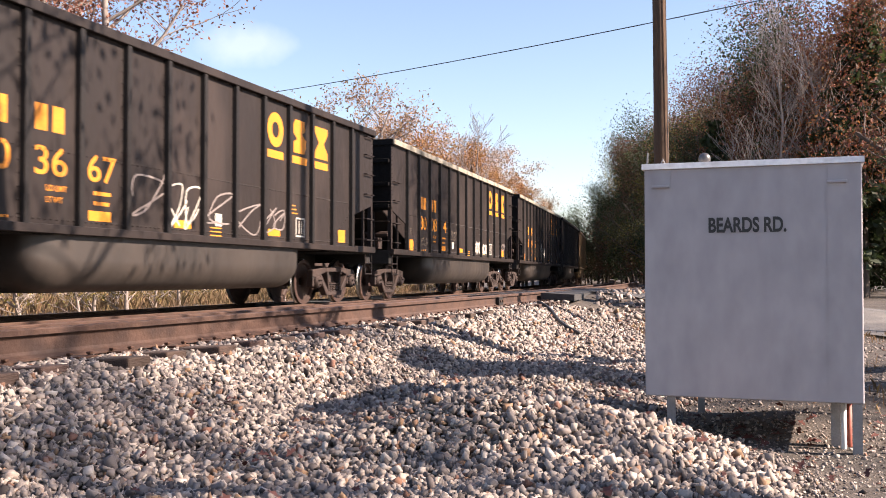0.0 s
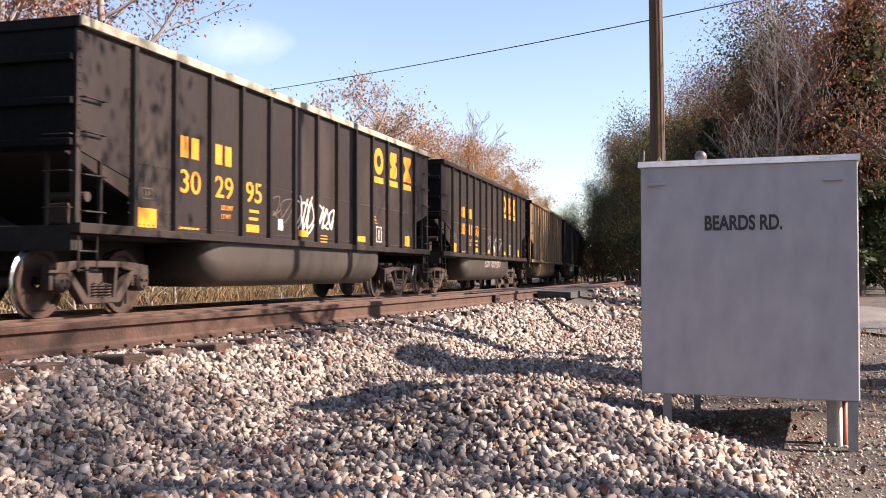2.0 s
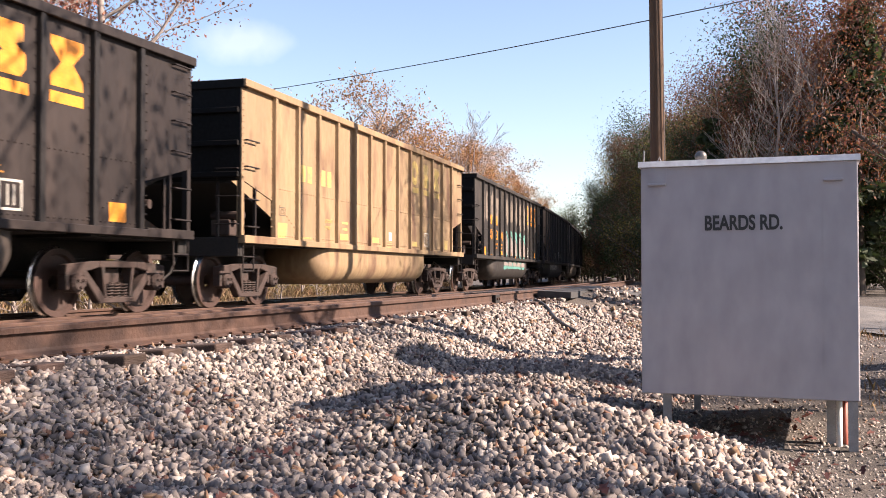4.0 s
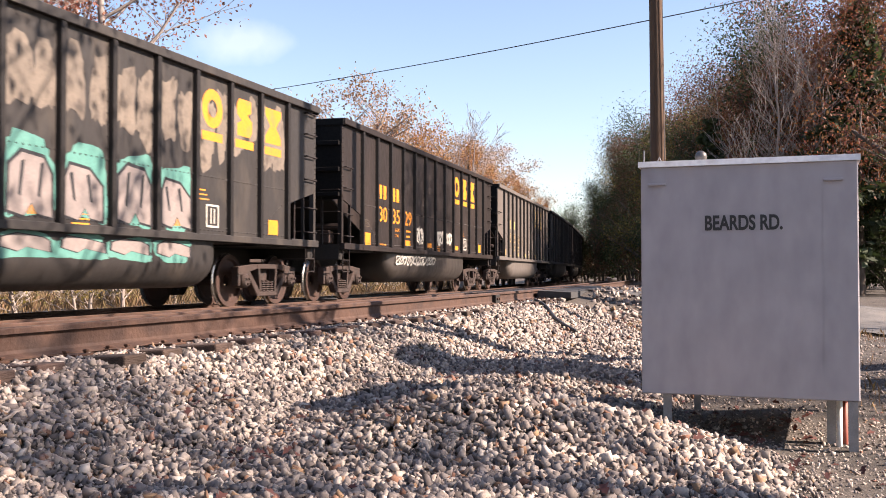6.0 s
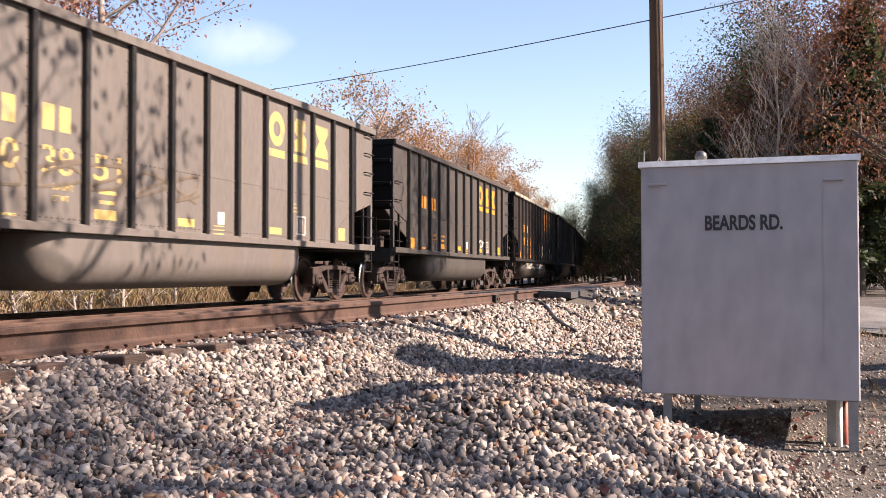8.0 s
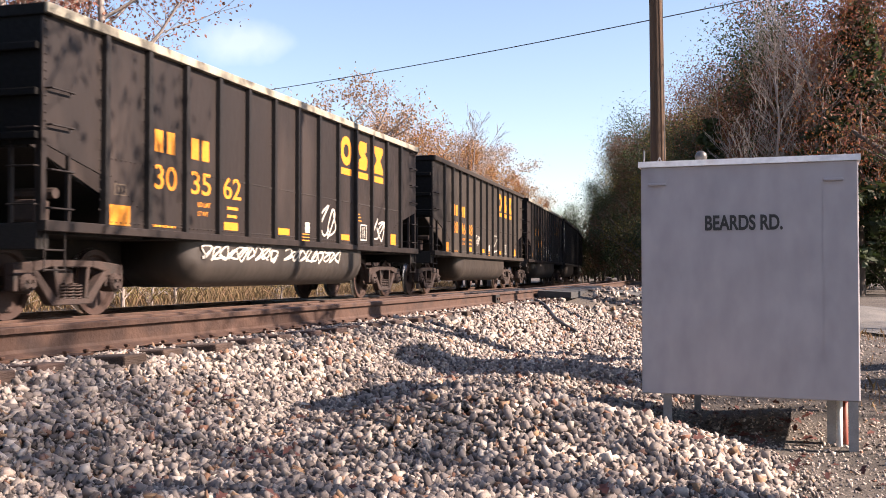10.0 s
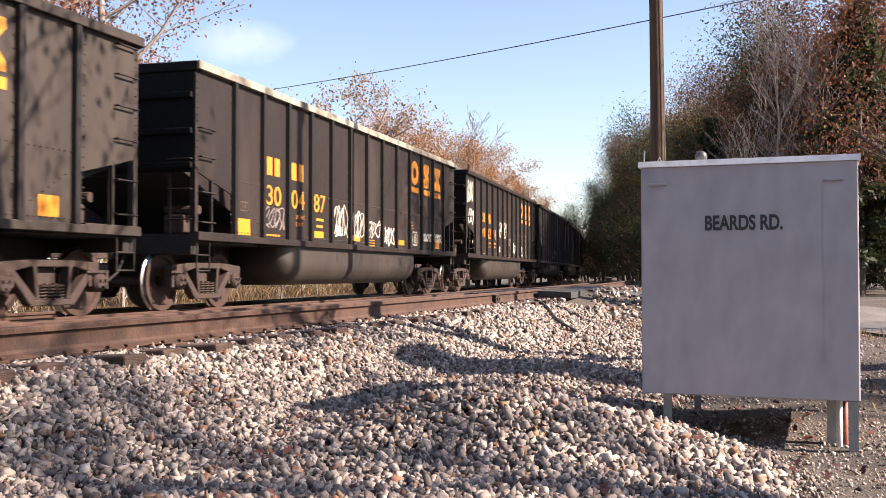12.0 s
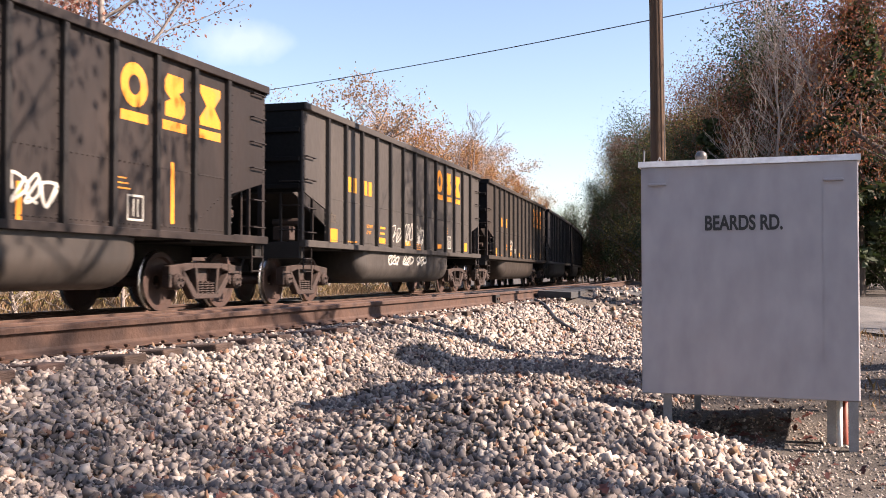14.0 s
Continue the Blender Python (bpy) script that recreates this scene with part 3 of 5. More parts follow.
def bearing_truck(car, x):
    """Three-piece freight truck: bolster with side frames, wheelsets, springs."""
    t = part("truck", boxed(-0.17, -0.95, 0.42, 0.17, 0.95, 0.66, bevel=0.02), M_TRUCK, car, "rust-brown cast steel truck", m=pose(x, 0, 0))
    box_extra = boxed(-0.30, -0.3, 0.64, 0.30, 0.3, 0.80, bevel=0.02)
    part("centre_plate", box_extra, M_DARK, t)
    for sgn in (1, -1):
        bm = bmesh.new()
        y0, y1 = sgn * 0.93, sgn * 1.07
        lo, hi = min(y0, y1), max(y0, y1)

        def bar(pts):
            prism(bm, pts, "y", lo, hi)
        bar([(-0.42, 0.76), (0.42, 0.76), (0.42, 0.66), (-0.42, 0.66)])
        bar([(-1.10, 0.70), (-0.42, 0.76), (-0.42, 0.66), (-0.72, 0.60), (-0.72, 0.55), (-1.10, 0.55)])
        bar([(1.10, 0.70), (0.42, 0.76), (0.42, 0.66), (0.72, 0.60), (0.72, 0.55), (1.10, 0.55)])
        bar([(-0.80, 0.60), (-0.68, 0.62), (-0.30, 0.26), (-0.36, 0.17), (-0.42, 0.19)])
        bar([(0.80, 0.60), (0.68, 0.62), (0.30, 0.26), (0.36, 0.17), (0.42, 0.19)])
        bar([(-0.42, 0.17), (0.42, 0.17), (0.34, 0.25), (-0.34, 0.25)])
        for q in (-1, 1):
            bar([(q * 0.30, 0.68), (q * 0.37, 0.68), (q * 0.30, 0.24), (q * 0.25, 0.24)])
            bar([(q * 1.10, 0.56), (q * 1.10, 0.36), (q * 1.03, 0.36), (q * 1.03, 0.56)])
            bar([(q * 0.75, 0.56), (q * 0.75, 0.40), (q * 0.69, 0.40), (q * 0.69, 0.58)])
        bmesh.ops.bevel(bm, geom=[e for e in bm.edges], offset=0.012, segments=1, affect="EDGES")
        part("side_frame", bm, M_TRUCK, t)
        for q in (-0.89, 0.89):
            bm = lathe(bmesh.new(), [(0.01, sgn * 0.9), (0.13, sgn * 0.9), (0.13, sgn * 1.09), (0.10, sgn * 1.13), (0.01, sgn * 1.13)], sides=16)
            for i in range(3):
                a = i * 2.094 + 0.5
                bmesh.ops.create_cone(bm, cap_ends=True, segments=6, radius1=0.02, radius2=0.02, depth=0.04, matrix=pose(0.06 * math.cos(a), sgn * 1.14, 0.06 * math.sin(a), 90))
            part("axle_box", bm, M_TRUCK, t, m=pose(q, 0, 0.457))
        for x0 in (-0.16, 0.0, 0.16):
            bm = bmesh.new()
            pts = [(x0 + 0.068 * math.cos(a), sgn * 1.0 + 0.068 * math.sin(a), 0.25 + 0.2 * a / (2 * math.pi * 5)) for a in np.linspace(0, 2 * math.pi * 5, 60)]
            tube(bm, pts, 0.013, 5)
            part("spring", bm, M_TRUCK, t, smooth=True)
    for q in (-0.89, 0.89):
        bm = lathe(bmesh.new(), [(0.085, -0.62), (0.085, 0.62), (0.0801, 0.62), (0.0801, -0.62)], sides=14)
        for sgn in (1, -1):
            lathe(bm, [(0.10, sgn * 0.70), (0.13, sgn * 0.715), (0.36, sgn * 0.73), (0.385, sgn * 0.775), (0.457, sgn * 0.775), (0.46, sgn * 0.715), (0.485, sgn * 0.70), (0.485, sgn * 0.68), (0.40, sgn * 0.67), (0.36, sgn * 0.69), (0.12, sgn * 0.67), (0.10, sgn * 0.66)], sides=36)
        for f in bm.faces:
            r = [math.hypot(v.co.x, v.co.z) for v in f.verts]
            f.material_index = 1 if min(r) > 0.45 else 0
        ws = part("wheelset", bm, M_WHEEL, t, m=pose(q, 0, 0.457), smooth=False)
        ws.data.materials.append(M_TREAD)
    return t


def ladder(bm, x, y, zs, half, r=0.014, out=0.065):
    """Grab irons standing off a wall that faces y."""
    s = 1 if y > 0 else -1
    for z in zs:
        tube(bm, [(x - half, y, z), (x - half, y + s * out, z), (x + half, y + s * out, z), (x + half, y, z)], r, 6)


def coal_car():
    """One high-sided bathtub coal car with all its parts; forward is +x, near side +y."""
    car = tagged(new("coal_car"), "dusty black high-sided steel coal car rolling on the rails", "coal car", "coal train")
    for sgn in (1, -1):
        yo = sgn * (CAR_HALF - 0.07)
        sheet = side_sheet(sgn)
        rows = []
        for i in range(RIBS - 1):
            a, b = rib_x(i) - 0.07, rib_x(i + 1) + 0.07
            n = 9
            rows += [(a + (b - a) * j / (n - 1), 2.09) for j in range(n)] + [(a + (b - a) * j / (n - 1), Z_SILL + 0.17) for j in range(n)]
        for e in (1, -1):
            rows += [(e * (HL - 0.05), 2.3 + 0.1 * j) for j in range(14)] + [(e * (HL - RIB0 + 0.075), 1.4 + 0.13 * j) for j in range(17)]
            rows += [(e * (HL - 1.36 - 0.1 * j), 1.86 - 0.06 * j) for j in range(8)]
        if sgn > 0:
            for i in range(RIBS):
                rows += [(rib_x(i) + (0.075 if i % 3 else -0.075), 1.3 + 0.155 * j) for j in range(15)]
        rivet_row(sheet, rows, yo)
        part("side_sheet", sheet, M_BLACK, car)
        for i in range(RIBS):
            x = rib_x(i)
            bm = bmesh.new()
            prism(bm, [(x - 0.06, yo), (x - 0.045, yo + sgn * 0.07), (x + 0.045, yo + sgn * 0.07), (x + 0.06, yo)], "z", Z_SILL + 0.10, Z_TOP - 0.13)
            part("rib", bm, M_RIB, car)
        lo, hi = sorted((sgn * (CAR_HALF - 0.16), sgn * (CAR_HALF + 0.015)))
        part("top_chord", boxed(-HL - 0.02, lo, Z_TOP - 0.13, HL + 0.02, hi, Z_TOP, bevel=0.012), M_BLACK, car)
        lo, hi = sorted((sgn * (CAR_HALF - 0.13), sgn * CAR_HALF))
        part("side_sill", boxed(-HL + 1.1, lo, Z_SILL, HL - 1.1, hi, Z_SILL + 0.11, bevel=0.008), M_BLACK, car)
        # end platform edge, corner post and ladders
        for e in (1, -1):
            xa, xb = sorted((e * (HL - 1.16), e * (HL + 0.0)))
            part("platform_edge", boxed(xa, lo, Z_SILL + 0.0, xb, hi, Z_SILL + 0.13, bevel=0.006), M_BLACK, car)
            xa, xb = sorted((e * HL, e * (HL - 0.09)))
            part("corner_post", boxed(xa, min(yo, yo - sgn * 0.09), Z_SILL + 0.1, xb, max(yo, yo - sgn * 0.09), 2.2), M_BLACK, car)
            bm = boxed(e * (HL - 0.52) - 0.022, min(yo, yo - sgn * 0.05), Z_SILL + 0.1, e * (HL - 0.52) + 0.022, max(yo, yo - sgn * 0.05), 2.06)
            part("ladder_stile", bm, M_BLACK, car)
            for z in (1.36, 1.82, 2.36, 2.80) if e == 1 else (1.36, 1.82, 2.36, 2.80, 3.22, 3.62):
                bm = bmesh.new()
                ladder(bm, e * (HL - 0.30), yo, (z,), 0.21)
                part("grab_iron", bm, M_BLACK, car)
            bm = bmesh.new()
            x0 = e * (HL - 0.25)
            for q in (-0.19, 0.19):
                tube(bm, [(x0 + q, yo, Z_SILL + 0.05), (x0 + q, yo, 0.60)], 0.012, 6)
            for z in (0.62, 0.86):
                tube(bm, [(x0 - 0.19, yo, z), (x0 + 0.19, yo, z)], 0.014, 6)
            part("stirrup_step", bm, M_BLACK, car)
        # tub
        pts = [(0.24, Z_SILL + 0.02), (0.24, 0.36)] + [(CAR_HALF - 0.10 - 0.42 + 0.42 * math.sin(a), 0.36 + 0.42 - 0.42 * math.cos(a)) for a in np.linspace(0, math.pi / 2, 9)] + [(CAR_HALF - 0.10, Z_SILL + 0.02)]
        bm = bmesh.new()
        cols = []
        nose = [(HL - 3.42 - 0.55 * (1 - math.sin(a)), 0.45 + 0.55 * math.cos(a)) for a in np.linspace(math.pi / 2, 0, 6)]
        for x, k in [(-x, k) for x, k in nose] + nose[::-1]:
            cols.append([bm.verts.new((x, sgn * (0.24 + (y - 0.24) * (0.55 + 0.45 * k)), Z_SILL + 0.02 + (z - Z_SILL - 0.02) * k)) for y, z in pts])
        for u, v in zip(cols, cols[1:]):
            for j in range(len(pts) - 1):
                bm.faces.new((u[j], u[j + 1], v[j + 1], v[j]))
        bm.faces.new(cols[0])
        bm.faces.new(cols[-1])
        bmesh.ops.recalc_face_normals(bm, faces=bm.faces)
        part("tub", bm, M_TUB, car, "smooth round-bellied steel tub", smooth=True)
    for e in (1, -1):
        # end wall, slope sheet, end sill, coupler
        x0, x1 = sorted((e * HL, e * (HL - 0.04)))
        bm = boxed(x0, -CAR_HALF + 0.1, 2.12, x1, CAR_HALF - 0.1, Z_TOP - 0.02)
        part("end_wall", bm, M_END_BLACK, car)
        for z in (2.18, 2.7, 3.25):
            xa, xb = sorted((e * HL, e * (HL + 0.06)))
            part("end_rib", boxed(xa, -CAR_HALF + 0.12, z, xb, CAR_HALF - 0.12, z + 0.09, bevel=0.01), M_END_BLACK, car)
        part("end_chord", boxed(*sorted((e * (HL - 0.13), e * (HL + 0.035)))[:1], -CAR_HALF + 0.02, Z_TOP - 0.15, max(e * (HL - 0.13), e * (HL + 0.035)), CAR_HALF - 0.02, Z_TOP - 0.004, bevel=0.012), M_END_BLACK, car)
        bm = bmesh.new()
        prism(bm, [(e * (HL - 0.03), 2.14), (e * (HL - 2.95), 1.12), (e * (HL - 2.95), 1.08), (e * (HL - 0.03), 2.09)], "y", -CAR_HALF + 0.3, CAR_HALF - 0.3)
        part("slope_sheet", bm, M_DARK, car)
        bm = boxed(*sorted((e * (HL - 0.22), e * HL))[:1], -CAR_HALF + 0.13, Z_SILL - 0.22, max(e * (HL - 0.22), e * HL), CAR_HALF - 0.13, Z_SILL + 0.10, bevel=0.01)
        part("end_sill", bm, M_DARK, car)
        for z in (1.40, 1.86, 2.32):
            for y in (CAR_HALF - 0.32, -CAR_HALF + 0.32):
                bm = bmesh.new()
                tube(bm, [(e * HL, y - 0.2, z), (e * (HL + 0.06), y - 0.2, z), (e * (HL + 0.06), y + 0.2, z), (e * HL, y + 0.2, z)], 0.011, 6)
                part("grab_iron", bm, M_BLACK, car)
        for y in (CAR_HALF - 0.52, CAR_HALF - 0.12, -CAR_HALF + 0.12, -CAR_HALF + 0.52):
            part("ladder_stile", boxed(min(e * HL, e * (HL - 0.05)), y - 0.02, Z_SILL + 0.08, max(e * HL, e * (HL - 0.05)), y + 0.02, 2.2), M_BLACK, car)
        bm = boxed(*sorted((e * (HL - 0.5), e * (HL + 0.62)))[:1], -0.07, 0.80, max(e * (HL - 0.5), e * (HL + 0.62)), 0.07, 0.98, bevel=0.015)
        box(bm, min(e * (HL + 0.5), e * (HL + 0.77)), -0.13, 0.74, max(e * (HL + 0.5), e * (HL + 0.77)), 0.13, 1.03, bevel=0.03)
        part("coupler", bm, M_TRUCK, car, "knuckle coupler")
        hose = [(e * (HL + 0.05), 0.3, 0.85), (e * (HL + 0.25), 0.32, 0.6), (e * (HL + 0.5), 0.2, 0.38), (e * (HL + 0.75), 0.1, 0.42)]
        part("air_hose", tube(bmesh.new(), hose, 0.022, 6), M_DARK, car, smooth=True)
        bm = boxed(e * (HL - 0.62) - 0.15, 0.65, Z_SILL + 0.14, e * (HL - 0.62) + 0.15, 1.0, Z_SILL + 0.42, bevel=0.03)
        tube(bm, [(e * (HL - 0.62), 0.6, Z_SILL + 0.5), (e * (HL - 0.62), 1.2, Z_SILL + 0.5)], 0.07, 10)
        part("brake_valve", bm, M_TRUCK, car)
        part("platform", boxed(*sorted((e * (HL - 2.2), e * (HL - 0.02)))[:1], -CAR_HALF + 0.14, Z_SILL - 0.03, max(e * (HL - 2.2), e * (HL - 0.02)), CAR_HALF - 0.14, Z_SILL + 0.05), M_DARK, car)
    part("centre_sill", boxed(-HL + 0.3, -0.23, 0.62, HL - 0.3, 0.23, 1.12), M_DARK, car)
    part("floor", boxed(-HL + 2.7, -CAR_HALF + 0.12, 1.07, HL - 2.7, CAR_HALF - 0.12, 1.10), M_DARK, car)
    for e in (HL - 1.15, 1.15 - HL):
        bearing_truck(car, e)
    return car


def block(car, material, x, z, w, h, name="marking", label=""):
    """A painted patch on the near side; x from the leading end."""
    y = CAR_HALF - 0.069
    return part(name, boxed(HL - x - w, y, z, HL - x, y + 0.0025, z + h), material, car, label)


def panel_x(i):
    """Left edge (towards the leading end) of panel i, between ribs i and i + 1."""
    return RIB0 + RIB_GAP * i


def emblem(car, material, first):
    """The railway's emblem as three plain painted shapes over bars."""
    y = CAR_HALF - 0.069
    w = 0.62
    for k in range(3):
        x = HL - panel_x(first + k) - (RIB_GAP - w) / 2 - w
        bm = bmesh.new()
        z0, z1 = 2.86, 3.48
        if k == 0:
            n = 20
            o = [(x + w / 2 + w / 2 * math.cos(a), (z0 + z1) / 2 + 0.31 * math.sin(a)) for a in np.linspace(0, 2 * math.pi, n, endpoint=False)]
            i2 = [(x + w / 2 + 0.14 * math.cos(a), (z0 + z1) / 2 + 0.14 * math.sin(a)) for a in np.linspace(0, 2 * math.pi, n, endpoint=False)]
            ov = [bm.verts.new((p[0], y + 0.0025, p[1])) for p in o]
            iv = [bm.verts.new((p[0], y + 0.0025, p[1])) for p in i2]
            for j in range(n):
                bm.faces.new((ov[j], ov[(j + 1) % n], iv[(j + 1) % n], iv[j]))
            ret = bmesh.ops.extrude_face_region(bm, geom=list(bm.faces))
            for v in ret["geom"]:
                if isinstance(v, bmesh.types.BMVert):
                    v.co.y = y
            bmesh.ops.recalc_face_normals(bm, faces=bm.faces)
        elif k == 1:
            m_ = x + w / 2
            prism(bm, [(m_ + 0.25, z0), (m_ - 0.18, z0), (m_ - 0.26, z0 + 0.1), (m_ - 0.26, z0 + 0.27), (m_ - 0.1, z0 + 0.37), (m_ - 0.22, z0 + 0.42), (m_ - 0.22, z1), (m_ + 0.18, z1), (m_ + 0.26, z1 - 0.1), (m_ + 0.26, z1 - 0.26), (m_ + 0.1, z0 + 0.26), (m_ + 0.25, z0 + 0.2)], "y", y, y + 0.0025)
        else:
            m_ = x + w / 2
            prism(bm, [(m_ - 0.30, z0), (m_ + 0.30, z0), (m_ + 0.30, z0 + 0.12), (m_ + 0.11, z0 + 0.31), (m_ + 0.30, z1 - 0.12), (m_ + 0.30, z1), (m_ - 0.30, z1), (m_ - 0.30, z1 - 0.12), (m_ - 0.11, z0 + 0.31), (m_ - 0.30, z0 + 0.12)], "y", y, y + 0.0025)
        part("emblem_shape", bm, material, car, "bold yellow emblem shape")
        part("emblem_bar", boxed(x, y, 2.66, x + w, y + 0.0025, 2.80), material, car)


def scrawl(car, material, x, z, w, h, seed, strokes=3, r=0.018, y=CAR_HALF - 0.066):
    """Illegible sprayed squiggles on the near side."""
    rng = random.Random(seed)
    bm = bmesh.new()
    for k in range(strokes):
        cx = HL - x - w * (k + 0.5) / strokes
        pts = []
        knots = [Vector((cx + w / strokes * 0.62 * math.cos(j * 2.2 + k * 1.3 + seed) + w / strokes * rng.uniform(-0.12, 0.12), y, z + h * (0.5 + 0.42 * math.sin(j * (1.55 + 0.3 * (k % 3)) + seed) + rng.uniform(-0.1, 0.1)))) for j in range(8)]
        for j in range(1, 6):
            p0, p1, p2, p3 = knots[j - 1:j + 3]
            for u in (0, 0.2, 0.4, 0.6, 0.8):
                pts.append(0.5 * (2 * p1 + (p2 - p0) * u + (2 * p0 - 5 * p1 + 4 * p2 - p3) * u * u + (3 * p1 - p0 - 3 * p2 + p3) * u ** 3))
        flat = bmesh.new()
        tube(flat, pts, r, 5)
        for v in flat.verts:
            v.co.y = y + (v.co.y - y) * 0.12
        me = bpy.data.meshes.new("stroke")
        flat.to_mesh(me)
        flat.free()
        bm.from_mesh(me)
        bpy.data.meshes.remove(me)
    return part("spray_scrawl", bm, material, car, "illegible sprayed scrawl")


def marks(car, number, yel, first, striped=False):
    """Reporting bars, number, emblem and small stencils of one car."""
    y = CAR_HALF - 0.067
    for k in (1, 2):
        for j in range(2):
            block(car, yel, panel_x(k) + 0.2 + j * 0.31, 2.31, 0.21, 0.32, "reporting_bar")
    for k, two in enumerate(number):
        if two:
            write(two, car, yel, HL - panel_x(1 + k) - 0.2, y, 1.79, 0.35, 0.58, "car_number", True)
    emblem(car, yel, first)
    if not striped:
        block(car, yel, panel_x(0) + 0.14, 1.22, 0.46, 0.27, "yellow_patch")
        for i, h in ((3, 0.13), (5, 0.12), (8, 0.12)):
            block(car, yel, panel_x(i) + 0.22, 1.28, 0.46, h, "yellow_patch")
        block(car, yel, panel_x(11) + 0.35, 1.26, 0.36, 0.26, "yellow_patch")
    block(car, yel, panel_x(1) + 0.15, 1.24, 0.6, 0.03, "stencil_bar")
    block(car, yel, panel_x(0) + 0.14, 1.17, 0.66, 0.02, "stencil_bar")
    # load limit and light weight stencils
    for words, z in (("LD LMT", 1.60), ("LT WT", 1.46)):
        write(words, car, yel, HL - panel_x(2) - 0.4, y, z, 0.075, 0.38 if words == "LD LMT" else 0.30, "stencil_words", True)
    for z, w in ((1.60, 0.36), (1.47, 0.32)):
        block(car, yel, panel_x(3) + 0.32, z + 0.012, w, 0.05, "stencil_bar")
    for j in range(3):
        block(car, yel, panel_x(9) + 0.12, 1.72 + 0.07 * j, 0.30 - 0.05 * j, 0.022, "stencil_bar")
        block(car, yel, panel_x(6) + 0.25, 1.20 + 0.06 * j, 0.34, 0.02, "stencil_bar")
    # small white-ruled consolidated stencil
    x9 = HL - panel_x(9)
    bm = boxed(x9 - 0.72, y, 1.3, x9 - 0.34, y + 0.002, 1.33)
    for b in ((0.72, 1.3, 0.69, 1.66), (0.37, 1.3, 0.34, 1.66), (0.72, 1.63, 0.34, 1.66), (0.60, 1.36, 0.57, 1.6), (0.5, 1.36, 0.47, 1.6)):
        box(bm, x9 - b[0], y, b[1], x9 - b[2], y + 0.002, b[3])
    part("stencil_frame", bm, M_WHITE, car)
    block(car, M_WHITE, panel_x(4 if first == 9 else 6) + 0.4, 1.36, 0.2, 0.2, "stencil_patch")
    # builder's outline plate stencil by the end
    xa = HL - panel_x(0) - 0.5
    bm = boxed(xa, y, 1.62, xa + 0.26, y + 0.002, 1.635)
    for b in ((0, 1.76, 0.26, 1.775), (0, 1.62, 0.015, 1.775), (0.245, 1.62, 0.26, 1.775), (0.08, 1.66, 0.10, 1.74), (0.16, 1.66, 0.18, 1.74)):
        box(bm, xa + b[0], y, b[1], xa + b[2], y + 0.002, b[3])
    part("plate_outline", bm, M_GHOST, car)


def ragged(rng, cx, cz, hw, hh, n=26, rough=0.22):
    """Outline of a torn patch of paint."""
    poly = []
    for j in range(n):
        a = 2 * math.pi * j / n
        k = 1 - rng.uniform(0, rough) - 0.12 * math.sin(3 * a + cx)
        c, d = math.cos(a), math.sin(a)
        poly.append((cx + hw * math.copysign(abs(c) ** 0.55, c) * k, cz + hh * math.copysign(abs(d) ** 0.55, d) * k))
    return poly


def peel(car, seed):
    """Bare grey steel showing where the paint has come off the upper panels."""
    rng = random.Random(seed)
    y = CAR_HALF - 0.0695
    for i in range(0, 12):
        hw = (RIB_GAP - 0.12) / 2
        cx = HL - panel_x(i) - RIB_GAP / 2
        if i == 3:
            continue
        for side in (-1, 1):
            w = hw * rng.uniform(0.35, 0.62)
            hh = rng.uniform(0.42, 0.62)
            poly = ragged(rng, cx + side * (hw - w), 3.6 - hh - rng.uniform(0, 0.25), w, hh)
            part("bare_patch", prism(bmesh.new(), poly, "y", y, y + 0.001 + 0.0007 * (side + 1)), M_BARE, car)


